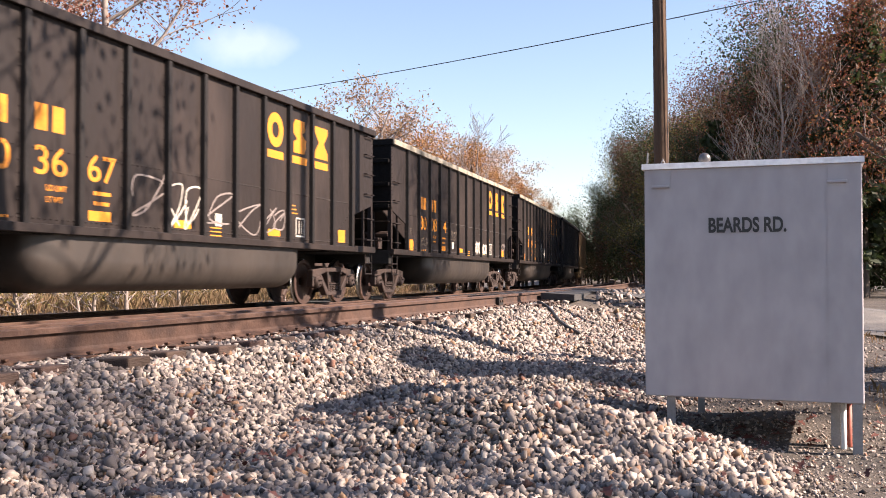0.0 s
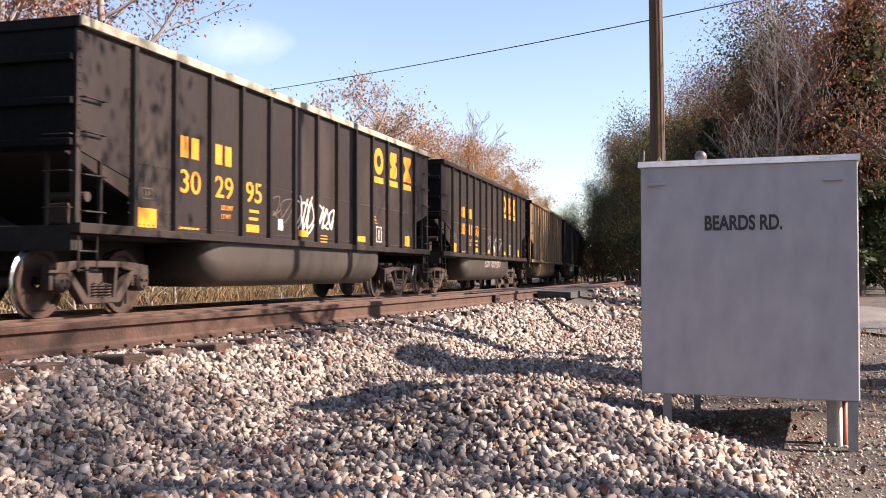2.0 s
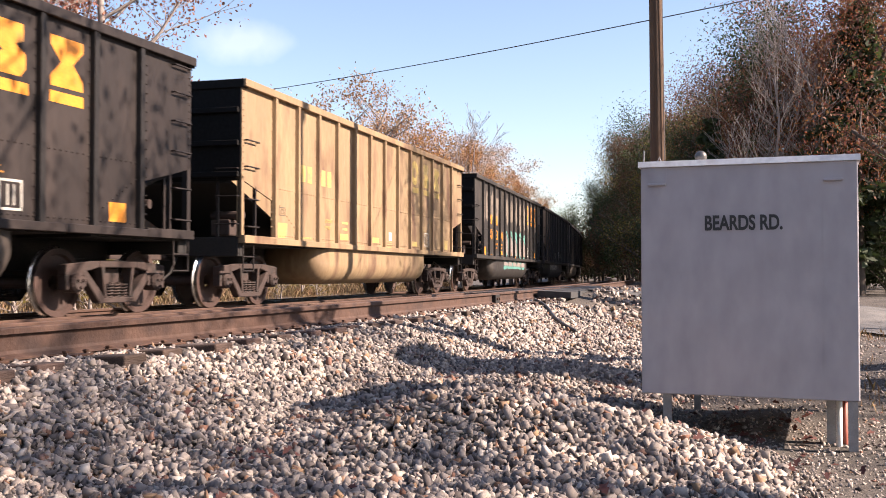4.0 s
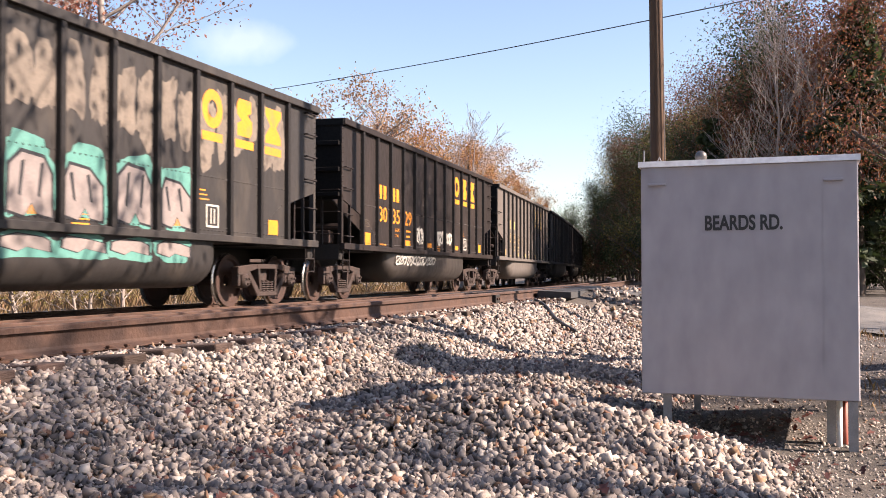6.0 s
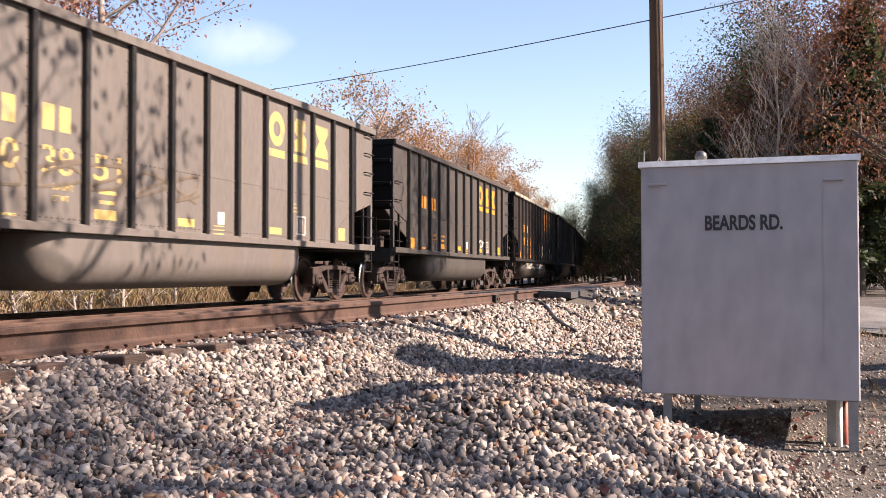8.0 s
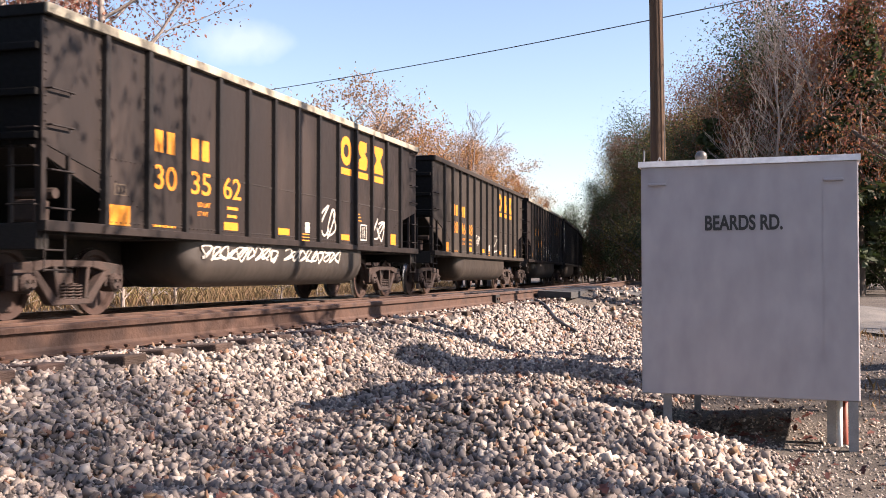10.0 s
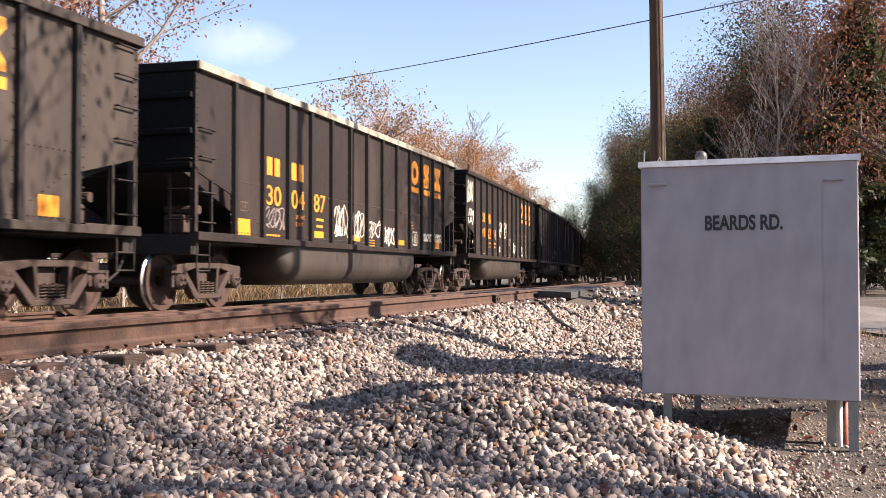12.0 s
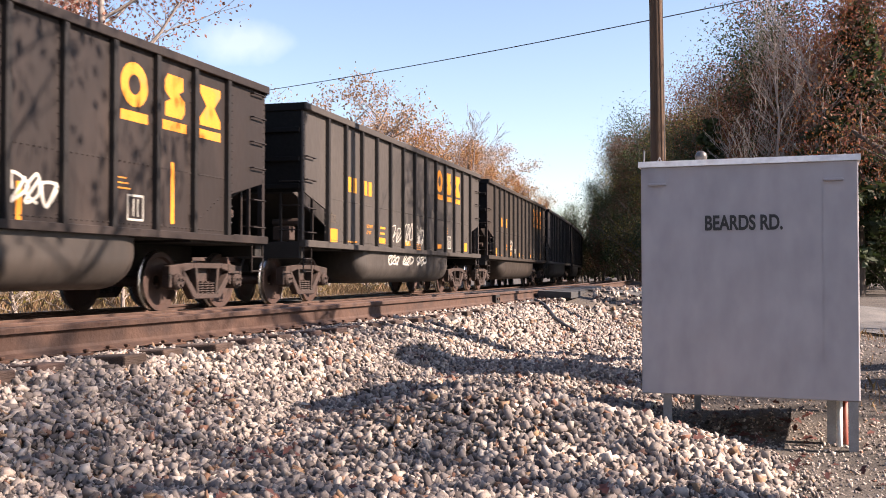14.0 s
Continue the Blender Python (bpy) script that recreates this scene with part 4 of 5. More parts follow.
def mural(car, i0, i1, seed):
    """A big sprayed piece: pale angular forms edged in ink over a teal cloud, panel by panel and down the tub."""
    rng = random.Random(seed)
    for i in range(i0, i1):
        hw = (RIB_GAP - 0.11) / 2
        cx = HL - panel_x(i) - RIB_GAP / 2
        for band, (z0, z1, y) in enumerate(((1.19, 2.22, CAR_HALF - 0.068), (0.74, 1.08, CAR_HALF - 0.099))):
            w = hw if band == 0 else RIB_GAP / 2 + 0.005
            mid, hh = (z0 + z1) / 2, (z1 - z0) / 2
            end = i in (i0, i1 - 1)
            part("sprayed_cloud", prism(bmesh.new(), ragged(rng, cx, mid, w * (0.95 if end else 1.06), hh, 30, 0.12), "y", y, y + 0.0015), M_TEAL, car, "teal sprayed cloud")
            gx, gw = cx + rng.uniform(-0.03, 0.03), w * 0.9
            top, lean, foot = z1 - (hh * rng.uniform(0.12, 0.5) if band == 0 else 0.02), rng.uniform(-0.12, 0.12), z0 + (0.03 if band == 0 else rng.uniform(0.02, 0.12))
            form = [(gx - gw, foot), (gx - gw * 0.3, foot + 0.04), (gx - gw * 0.05, foot + hh * 0.35), (gx + gw * 0.3, foot), (gx + gw, foot + 0.06), (gx + gw * 0.96, top - hh * 0.35), (gx + gw * 0.5 + lean, top), (gx - gw * 0.5 + lean, top - 0.04), (gx - gw * 0.97, top - hh * 0.5)]
            mx, mz = sum(p[0] for p in form) / 9, sum(p[1] for p in form) / 9
            part("sprayed_outline", prism(bmesh.new(), form, "y", y, y + 0.003), M_INK, car, "dark sprayed outline")
            inner = [(mx + (p[0] - mx) * 0.9, mz + (p[1] - mz) * 0.9) for p in form]
            part("sprayed_shape", prism(bmesh.new(), inner, "y", y, y + 0.0045), M_PINK, car, "pale sprayed letter form")
            if band == 0:
                for q in (-1, 1):
                    sx = gx + q * gw * 0.4
                    slash = [(sx, foot + hh * 0.5), (sx + 0.05, foot + hh * 0.55), (sx + 0.03 + lean, top - hh * 0.3), (sx - 0.03 + lean, top - hh * 0.25)]
                    part("sprayed_slash", prism(bmesh.new(), slash, "y", y, y + 0.006), M_INK, car)


def spray(cars):
    """Scrawls on each car as they stand."""
    tub = CAR_HALF - 0.099
    W, P, G = M_WHITE, M_PINK, M_GHOST
    # car: (panel, foot, height, strokes, thickness, paint)
    jobs = {-1: [(4, 1.3, 0.8, 1, 0.016, P), (5, 1.25, 0.75, 2, 0.016, W), (6, 1.35, 0.6, 1, 0.016, P), (7, 1.25, 0.65, 1, 0.014, P), (8, 1.3, 0.5, 2, 0.014, P)],
            0: [(7, 1.25, 0.45, 4, 0.026, W), (8, 1.25, 0.42, 4, 0.026, W), (11, 1.45, 0.3, 3, 0.014, P), (1, 1.35, 0.25, 2, 0.01, G), (4, 1.6, 0.3, 2, 0.01, G)],
            1: [(5, 1.25, 0.85, 3, 0.024, W), (6, 1.45, 0.5, 3, 0.022, W), (4, 1.5, 0.5, 2, 0.01, G)],
            2: [(5, 1.2, 0.75, 1, 0.014, P), (6, 1.2, 0.7, 2, 0.014, P), (7, 1.2, 0.75, 1, 0.014, P)],
            5: [(4, 1.32, 0.5, 4, 0.028, W), (6, 1.35, 0.45, 3, 0.030, W), (7, 1.4, 0.36, 3, 0.028, W)],
            6: [(i, 1.55, 0.5, 1, 0.028, G) for i in (1, 2, 3, 4, 5)],
            7: [(8, 1.4, 0.3, 2, 0.014, W)], 8: [(7, 1.25, 0.72, 2, 0.022, W), (10, 1.25, 0.62, 2, 0.022, W)],
            9: [(7, 1.3, 0.7, 1, 0.016, W), (4, 1.5, 0.35, 2, 0.012, W)],
            10: [(1, 1.35, 0.45, 4, 0.013, P), (4, 1.3, 0.72, 4, 0.016, W), (5, 1.3, 0.7, 4, 0.016, W), (6, 1.3, 0.52, 3, 0.014, W), (7, 1.2, 0.52, 4, 0.018, W), (10, 1.42, 0.24, 4, 0.018, W), (11, 1.42, 0.26, 4, 0.018, W)],
            11: [(-1.12, 2.75, 0.75, 4, 0.024, W), (-1.0, 2.1, 0.55, 3, 0.024, W), (4, 1.88, 0.6, 2, 0.026, W), (5, 1.8, 0.7, 2, 0.026, W), (6, 1.55, 0.4, 4, 0.014, P), (7, 1.35, 0.45, 3, 0.022, W)],
            12: [(4, 1.3, 0.5, 2, 0.014, W), (6, 1.25, 0.6, 3, 0.014, W), (5, 1.3, 0.6, 3, 0.016, W)], 13: [(3, 1.4, 0.5, 2, 0.014, W)], 14: [(7, 1.3, 0.5, 3, 0.014, W)]}
    for n, rows in jobs.items():
        use_build(BUILD[n])
        for k, (i, z, h, strokes, r, paint) in enumerate(rows):
            scrawl(cars[n], paint, panel_x(i) + 0.1, z, RIB_GAP - 0.2, h, n * 31 + k, strokes, r)
    for n, spots, paint in ((2, (5, 6, 7), M_PINK), (5, (2.6, 3.5, 4.4, 5.3), M_WHITE), (8, (2.6, 3.5, 4.4, 5.6, 6.5, 7.4), M_WHITE), (12, (4, 5.2, 6.4), M_WHITE)):
        use_build(BUILD[n])
        for i in spots:
            scrawl(cars[n], paint, panel_x(i), 0.78, 0.86, 0.27, int(n * 77 + i * 10), 3, 0.018, tub)
    use_build(BUILD[4])
    peel(cars[4], 14)
    mural(cars[4], 4, 9, 6)
    use_build(BUILD[11])
    for i, z, h in ((-0.4, 1.35, 1.05), (2.6, 1.25, 0.5), (4.85, 1.2, 0.5), (6.75, 1.2, 0.45), (9.95, 1.3, 0.9)):
        block(cars[11], M_YELLOW, panel_x(i) + 0.45, z, 0.09, h, "yellow_stripe")


def repaint(car, names, material):
    for o in car.children_recursive:
        if o.name.split(".")[0] in names and o.material_slots:
            o.material_slots[0].link = "OBJECT"
            o.material_slots[0].material = material


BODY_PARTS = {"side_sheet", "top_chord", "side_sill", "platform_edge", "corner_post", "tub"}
CARS = {  # order in the train: number in pairs, body paint, chord paint, scrawls
    -1: (("30", "36", "67"), M_BLACK, None), 0: (("30", "08", "14"), M_BLACK, M_CHORD_PALE), 1: (("30", "29", "95"), M_BLACK, M_CHORD_PALE),
    2: (("30", "31", "50"), M_BLACK, None), 3: ((), M_TAN, M_TAN), 4: (("30", "13", "91"), M_PATCHY, None), 5: (("30", "35", "29"), M_BLACK, None),
    6: (("30", "38", "51"), M_GREY, None), 7: ((), M_RUSTBLACK, None), 8: (("30", "35", "62"), M_BLACK, M_CHORD_PALE), 9: (("30", "46", "98"), M_BROWNBLACK, None),
    10: (("30", "04", "87"), M_BLACK, M_CHORD_PALE), 11: (("39", "42", "74"), M_BLACK, None), 12: ((), M_RUSTBLACK, None), 13: ((), M_BROWNBLACK, None),
    14: ((), M_GREY, None), 15: ((), M_BLACK, None), 16: ((), M_BROWNBLACK, None)}
BUILD = {n: "long" if n in (0, 1, 4, 10, 13) else "short" for n in CARS}
NUDGE = {-1: 0.2, 2: -0.1, 4: 0.34, 5: 0.21, 8: -0.1, 11: 0.05, 12: 0.12}  # slack in the couplings
S_LEAD, SPEED, GAIN = -29.779, 13.95, 0.026


def lead_at(n):
    """How far the leading end of car n stands behind that of car 0."""
    if n < 0:
        return -sum(SIZES[BUILD[k]][0] + COUPLED for k in range(n, 0)) + NUDGE.get(n, 0)
    return sum(SIZES[BUILD[k]][0] + COUPLED for k in range(n)) + NUDGE.get(n, 0)


def car_pose(n, t):
    lead = S_LEAD + lead_at(n) - SPEED * (t - 3) - GAIN * (t - 3) ** 2 / 2
    half = SIZES[BUILD[n]][0] / 2
    mid, axle = lead + half, half - 1.15
    ax, ay, _ = line(mid - axle, -CAR_HALF)
    bx, by, _ = line(mid + axle, -CAR_HALF)
    return Matrix.Translation(((ax + bx) / 2, (ay + by) / 2, 0)) @ Matrix.Rotation(math.atan2(ay - by, ax - bx), 4, "Z"), lead


def make_train():
    cars, first = {}, {}
    for n in CARS:
        m, _ = car_pose(n, 0)
        kind = BUILD[n]
        if kind not in first:
            use_build(kind)
            first[kind] = cars[n] = coal_car()
            cars[n].matrix_basis = m
        else:
            cars[n] = copy_thing(first[kind], m)
    for n, c in cars.items():
        number, paint, chord = CARS[n]
        use_build(BUILD[n])
        if paint is not M_BLACK:
            repaint(c, BODY_PARTS, paint)
        if paint is M_TAN:
            repaint(c, {"rib"}, M_TAN)
        if chord:
            repaint(c, {"top_chord"}, chord)
        faded = paint in (M_TAN, M_GREY)
        marks(c, number, M_YELLOW_FADED if faded else M_YELLOW, 9 if BUILD[n] == "long" or n == 11 else 8, n == 11)
        c["label"] = {M_TAN: "rusty tan high-sided steel coal car rolling on the rails", M_GREY: "faded grey high-sided steel coal car rolling on the rails",
                      M_PATCHY: "peeling black coal car with a teal sprayed mural", M_RUSTBLACK: "scuffed brown-black high-sided steel coal car"}.get(paint, "dusty black high-sided steel coal car with yellow markings")
    spray(cars)
    return cars


cars = make_train()


# ---------------------------------------------------------------- crossing and road
CROSS0, CROSS1 = 9.2, 17.5


def make_crossing():
    """Dark panels between and beside the rails where the road crosses."""
    e = tagged(new("crossing_surface"), "dark worn rubber and timber road crossing panels between the rails", "road crossing", kind="structure")
    bands = [(NEAR_NEAR + 0.09, NEAR_NEAR + 0.75, 0.245, 0.215), (NEAR_FAR + 0.12, NEAR_NEAR - 0.09, 0.18, 0.255), (NEAR_FAR - 0.7, NEAR_FAR - 0.09, 0.15, 0.175), (FAR_FAR + 0.12, FAR_NEAR - 0.12, -0.012, -0.012)]
    for d0, d1, z0, z1 in bands:
        s = CROSS0
        while s < CROSS1 - 0.1:
            bm = bmesh.new()
            q = []
            for ss, d, z in ((s, d0, z0), (s + 1.17, d0, z0), (s + 1.17, d1, z1), (s, d1, z1)):
                x, y, _ = line(ss, d)
                q.append((x, y, z))
            lo = [bm.verts.new((x, y, z - 0.12)) for x, y, z in q]
            hi = [bm.verts.new(p) for p in q]
            bm.faces.new(lo)
            bm.faces.new(hi[::-1])
            for i in range(4):
                bm.faces.new((lo[i], hi[i], hi[(i + 1) % 4], lo[(i + 1) % 4]))
            bmesh.ops.recalc_face_normals(bm, faces=bm.faces)
            part("panel", bm, M_RUBBER, e)
            s += 1.2
    return e


make_crossing()


def make_road():
    """Worn asphalt lane from the crossing round to the near side, draped over the ground."""
    ctr = [(3.1, 24.2), (4.2, 24.0), (5.6, 22.6), (7.6, 20.6), (9.3, 17.0), (10.6, 12.0), (11.6, 6.0), (12.4, 0.0), (13.5, -12.0), (16, -60)]
    wide = [2.2, 2.2, 2.4, 3.0, 3.0, 3.0, 3.0, 3.0, 3.0, 3.0]
    pts = []
    for i in range(len(ctr) - 1):
        for k in range(8):
            u = k / 8
            pts.append((ctr[i][0] + (ctr[i + 1][0] - ctr[i][0]) * u, ctr[i][1] + (ctr[i + 1][1] - ctr[i][1]) * u, wide[i] + (wide[i + 1] - wide[i]) * u))
    v, f = [], []
    cols = 13
    for i, (x, y, w) in enumerate(pts):
        j0, j1 = max(0, i - 1), min(len(pts) - 1, i + 1)
        dx, dy = pts[j1][0] - pts[j0][0], pts[j1][1] - pts[j0][1]
        n = math.hypot(dx, dy)
        for c in range(cols):
            k = (c / (cols - 1) * 2 - 1) * w
            v.append((x - dy / n * k, y + dx / n * k))
    v = np.array(v)
    z = height(v[:, 0], v[:, 1]) + 0.035
    i = (np.arange(len(pts) - 1)[:, None] * cols + np.arange(cols - 1)[None, :]).ravel()
    f = np.column_stack([i, i + cols, i + cols + 1, i + 1])
    ob = new("road", quick_mesh("road", np.column_stack([v, z]), f, M_ROAD, True))
    return tagged(ob, "worn grey asphalt lane curving to the railway crossing", "road", kind="structure")


make_road()
make_joint(5.9)


HOSE = ((1.62, 17.60), (1.93, 14.7))  # plan places of the cable over the shoulder


# ---------------------------------------------------------------- ballast
CUBE_V = np.array([(x, y, z) for z in (-1, 1) for y in (-1, 1) for x in (-1, 1)], float)
CUBE_F = np.array([(0, 2, 3), (0, 3, 1), (4, 5, 7), (4, 7, 6), (0, 1, 5), (0, 5, 4), (2, 6, 7), (2, 7, 3), (0, 4, 6), (0, 6, 2), (1, 3, 7), (1, 7, 5)])


def stones(n, rng, size):
    """n angular lumps, each a skewed and battered block: vertices of shape (n, 8, 3)."""
    v = CUBE_V[None] * 0.8 + rng.uniform(-0.36, 0.36, (n, 8, 3))
    v = v * np.column_stack([rng.uniform(0.95, 1.65, n), rng.uniform(0.65, 1.15, n), rng.uniform(0.3, 0.75, n)])[:, None, :]
    q = rng.normal(size=(n, 4))
    q /= np.linalg.norm(q, axis=1)[:, None]
    w, x, y, z = q.T
    r = np.stack([1 - 2 * (y * y + z * z), 2 * (x * y - z * w), 2 * (x * z + y * w), 2 * (x * y + z * w), 1 - 2 * (x * x + z * z), 2 * (y * z - x * w), 2 * (x * z - y * w), 2 * (y * z + x * w), 1 - 2 * (x * x + y * y)], -1).reshape(n, 3, 3)
    return np.einsum("nij,nkj->nki", r, v) * size[:, None, None]


def make_ballast():
    rng = np.random.default_rng(11)
    groups = []
    # density falls with distance, lumps stay true to size until far off
    for y0, y1, per, lo, hi in ((2.6, 6.5, 2700, 0.008, 0.025), (6.5, 11, 1400, 0.011, 0.027), (11, 19, 420, 0.02, 0.036), (19, 34, 80, 0.04, 0.06)):
        xr = 0.47 * y1 + 0.6
        n = int((y1 - y0) * 2 * xr * per)
        x, y = rng.uniform(-xr, xr, n), rng.uniform(y0, y1, n)
        s, d = line_coords(x, y)
        e = d - NEAR_NEAR
        right = stone_edge(y)
        thin = 1 - smooth_step(-0.5, 0.8, x - right)
        inside = (np.abs(x) < 0.455 * y + 0.3) & (e > -2.2) & (rng.uniform(size=n) < np.maximum(thin, 0.38))
        inside &= ~((s > CROSS0 - 0.2) & (s < CROSS1 + 0.4) & (e < 0.9)) & ~((s > 13.2) & (s < CROSS1 + 1) & (e < 4.5))
        inside &= (e > 0.62) | (rng.uniform(size=n) < 0.4)
        inside &= ~((e > 3.0) & (s > CROSS1 - 5) & (x > 2.4))
        x, y, e = x[inside], y[inside], e[inside]
        size = rng.uniform(lo, hi, len(x)) * np.where(rng.uniform(size=len(x)) < 0.35, 0.7, 1.0) * np.where(x > right[inside] + 0.1, rng.uniform(0.22, 0.6, len(x)), 1.0)
        groups.append((x, y, size, e))
    # the shoulder goes on past the eye
    s, e = rng.uniform(-16, -4, 5200), rng.normal(1.1, 0.45, 5200)
    x, y, _ = line(s, NEAR_NEAR + e)
    ok = (y < 2.9) | (np.abs(x) > 0.455 * y + 0.2)
    groups.append((x[ok], y[ok], rng.uniform(0.02, 0.04, ok.sum()), e[ok]))
    x, y, size, e0 = (np.concatenate(a) for a in zip(*groups))
    z = height(x, y) + size * np.where(e0 > 0.6, rng.uniform(-1.2, 0.75, len(x)), rng.uniform(-0.6, 0.2, len(x)))
    v = stones(len(x), rng, size) + np.column_stack([x, y, z])[:, None, :]
    single = np.zeros(len(x), bool)
    pick = np.flatnonzero((y > 3.55) & (y < 4.1) & (np.abs(x) < 1.7) & (size > 0.015))[:300]
    single[pick] = True
    rest = v[~single]
    f = (CUBE_F[None] + 8 * np.arange(len(rest))[:, None, None]).reshape(-1, 3)
    ob = new("ballast", quick_mesh("ballast", rest.reshape(-1, 3), f, M_STONE))
    tagged(ob, "loose angular pale limestone ballast heaped beside the track", "ballast", kind="stuff")
    shapes = [quick_mesh("stone", stones(1, rng, np.array([1.0]))[0], CUBE_F, M_STONE_ONE) for _ in range(14)]
    for i in pick:
        o = part("stone", shapes[i % 14], None, ground)
        o.matrix_basis = Matrix.Translation((x[i], y[i], z[i])) @ Matrix.Rotation(i * 1.7, 4, "Z") @ Matrix.Diagonal((size[i], size[i], size[i], 1))


def make_litter():
    """Fallen leaves caught among the stones, mostly along the hollow."""
    rng = np.random.default_rng(5)
    n = 420
    u = rng.uniform(size=n)
    s = rng.uniform(-8, 14, n)
    d = NEAR_NEAR + np.where(u < 0.6, rng.normal(1.85, 0.3, n), rng.uniform(0.6, 5.5, n))
    x, y, _ = line(s, d)
    extra = 170
    x = np.concatenate([x, rng.uniform(1.2, 3.0, extra)])
    y = np.concatenate([y, rng.uniform(4.2, 9.0, extra)])
    n = len(x)
    z = height(x, y) + np.where(x < stone_edge(y), 0.032, 0.008) + rng.uniform(0, 0.01, n)
    a = rng.uniform(0, 6.28, n)
    k = rng.uniform(0.018, 0.042, n)
    tilt = rng.normal(0, 0.35, (n, 2))
    outline = np.array([(-1, 0), (-0.45, 0.42), (-0.2, 0.2), (0.15, 0.6), (0.4, 0.22), (1, 0.05), (0.4, -0.25), (0.1, -0.6), (-0.2, -0.22), (-0.5, -0.4)])
    px = outline[None, :, 0] * k[:, None]
    py = outline[None, :, 1] * k[:, None]
    wx, wy = px * np.cos(a)[:, None] - py * np.sin(a)[:, None], px * np.sin(a)[:, None] + py * np.cos(a)[:, None]
    wz = wx * tilt[:, :1] + wy * tilt[:, 1:] + np.abs(py) * 0.5
    v = np.stack([x[:, None] + wx, y[:, None] + wy, z[:, None] + wz], -1).reshape(-1, 3)
    f = np.arange(len(v)).reshape(-1, 10)
    ob = new("fallen_leaves", quick_mesh("fallen_leaves", v, f, M_FALLEN))
    tagged(ob, "dry red-brown fallen leaves scattered over the stones", "leaves", kind="stuff")


# ---------------------------------------------------------------- trees
def limbs(rng, tall, spread, lean, fork, levels, gnarl=0.18, first=0.25, upward=0.5, girth=0.018):
    """Tapering segments of a trunk and its limbs: (start, end, radius, radius) and the twig ends."""
    seg, tips = [], []

    def grow(p, d, length, r, level):
        steps = 5 if level == 0 else 3
        pts = [p]
        for i in range(steps):
            d = (d + Vector((rng.uniform(-1, 1), rng.uniform(-1, 1), rng.uniform(-0.4, 0.8))) * gnarl).normalized()
            q = pts[-1] + d * length / steps
            r1 = r * (1 - (0.72 if level == 0 else 0.6) * (i + 1) / steps)
            r0 = r * (1 - (0.72 if level == 0 else 0.6) * i / steps)
            seg.append((pts[-1], q, r0, r1))
            pts.append(q)
            if level >= levels - 1:
                tips.append((q, d))
        if level >= levels:
            return
        for k in range(fork[level]):
            u = first + (1 - first) * (k + rng.uniform(0, 0.9)) / fork[level] if level == 0 else rng.uniform(0.25, 1.0)
            j = min(int(u * steps), steps - 1)
            base = pts[j].lerp(pts[j + 1], u * steps - j)
            a = rng.uniform(0, 2 * math.pi)
            out = Vector((math.cos(a), math.sin(a), 0))
            nd = (out * spread + d * upward + Vector((0, 0, 0.25))).normalized()
            ln = (tall * 0.36 * (1.15 - 0.6 * u) if level == 0 else length * rng.uniform(0.45, 0.7))
            grow(base, nd, ln, r * (1 - 0.7 * u) * 0.55, level + 1)

    grow(Vector((0, 0, -0.3)), Vector((lean, 0, 1)).normalized(), tall, tall * girth + 0.03, 0)
    return seg, tips


def limb_mesh(name, seg, material, sides=5, least=0.006):
    a = np.array([s[0] for s in seg])
    b = np.array([s[1] for s in seg])
    r0, r1 = np.maximum([s[2] for s in seg], least), np.maximum([s[3] for s in seg], least)
    d = b - a
    d /= np.linalg.norm(d, axis=1)[:, None] + 1e-9
    ref = np.where(np.abs(d[:, 2:3]) > 0.9, [[1.0, 0, 0]], [[0, 0, 1.0]])
    u = np.cross(d, ref)
    u /= np.linalg.norm(u, axis=1)[:, None]
    w = np.cross(d, u)
    q = np.linspace(0, 2 * math.pi, sides, endpoint=False)
    ring = u[:, None] * np.cos(q)[None, :, None] + w[:, None] * np.sin(q)[None, :, None]
    v = np.concatenate([a[:, None] + ring * r0[:, None, None], b[:, None] + ring * r1[:, None, None]], 1)
    i = np.arange(sides)
    f1 = np.column_stack([i, (i + 1) % sides, (i + 1) % sides + sides, i + sides])
    f = (f1[None] + 2 * sides * np.arange(len(seg))[:, None, None]).reshape(-1, 4)
    return quick_mesh(name, v.reshape(-1, 3), f, material, True)


def leaf_mesh(name, centres, size, material, seed):
    """Small folded leaves (two triangles each) at the given places."""
    rng = np.random.default_rng(seed)
    n = len(centres)
    u = rng.normal(size=(n, 3))
    u /= np.linalg.norm(u, axis=1)[:, None]
    w = np.cross(u, rng.normal(size=(n, 3)))
    w /= np.linalg.norm(w, axis=1)[:, None]
    k = size * rng.uniform(0.6, 1.3, (n, 1))
    nrm = np.cross(u, w)
    v = np.stack([centres - u * k, centres + w * k * 0.55 + nrm * k * 0.15, centres + u * k, centres - w * k * 0.55 + nrm * k * 0.15], 1)
    f = np.arange(4 * n).reshape(-1, 4)
    return quick_mesh(name, v.reshape(-1, 3), f, material)


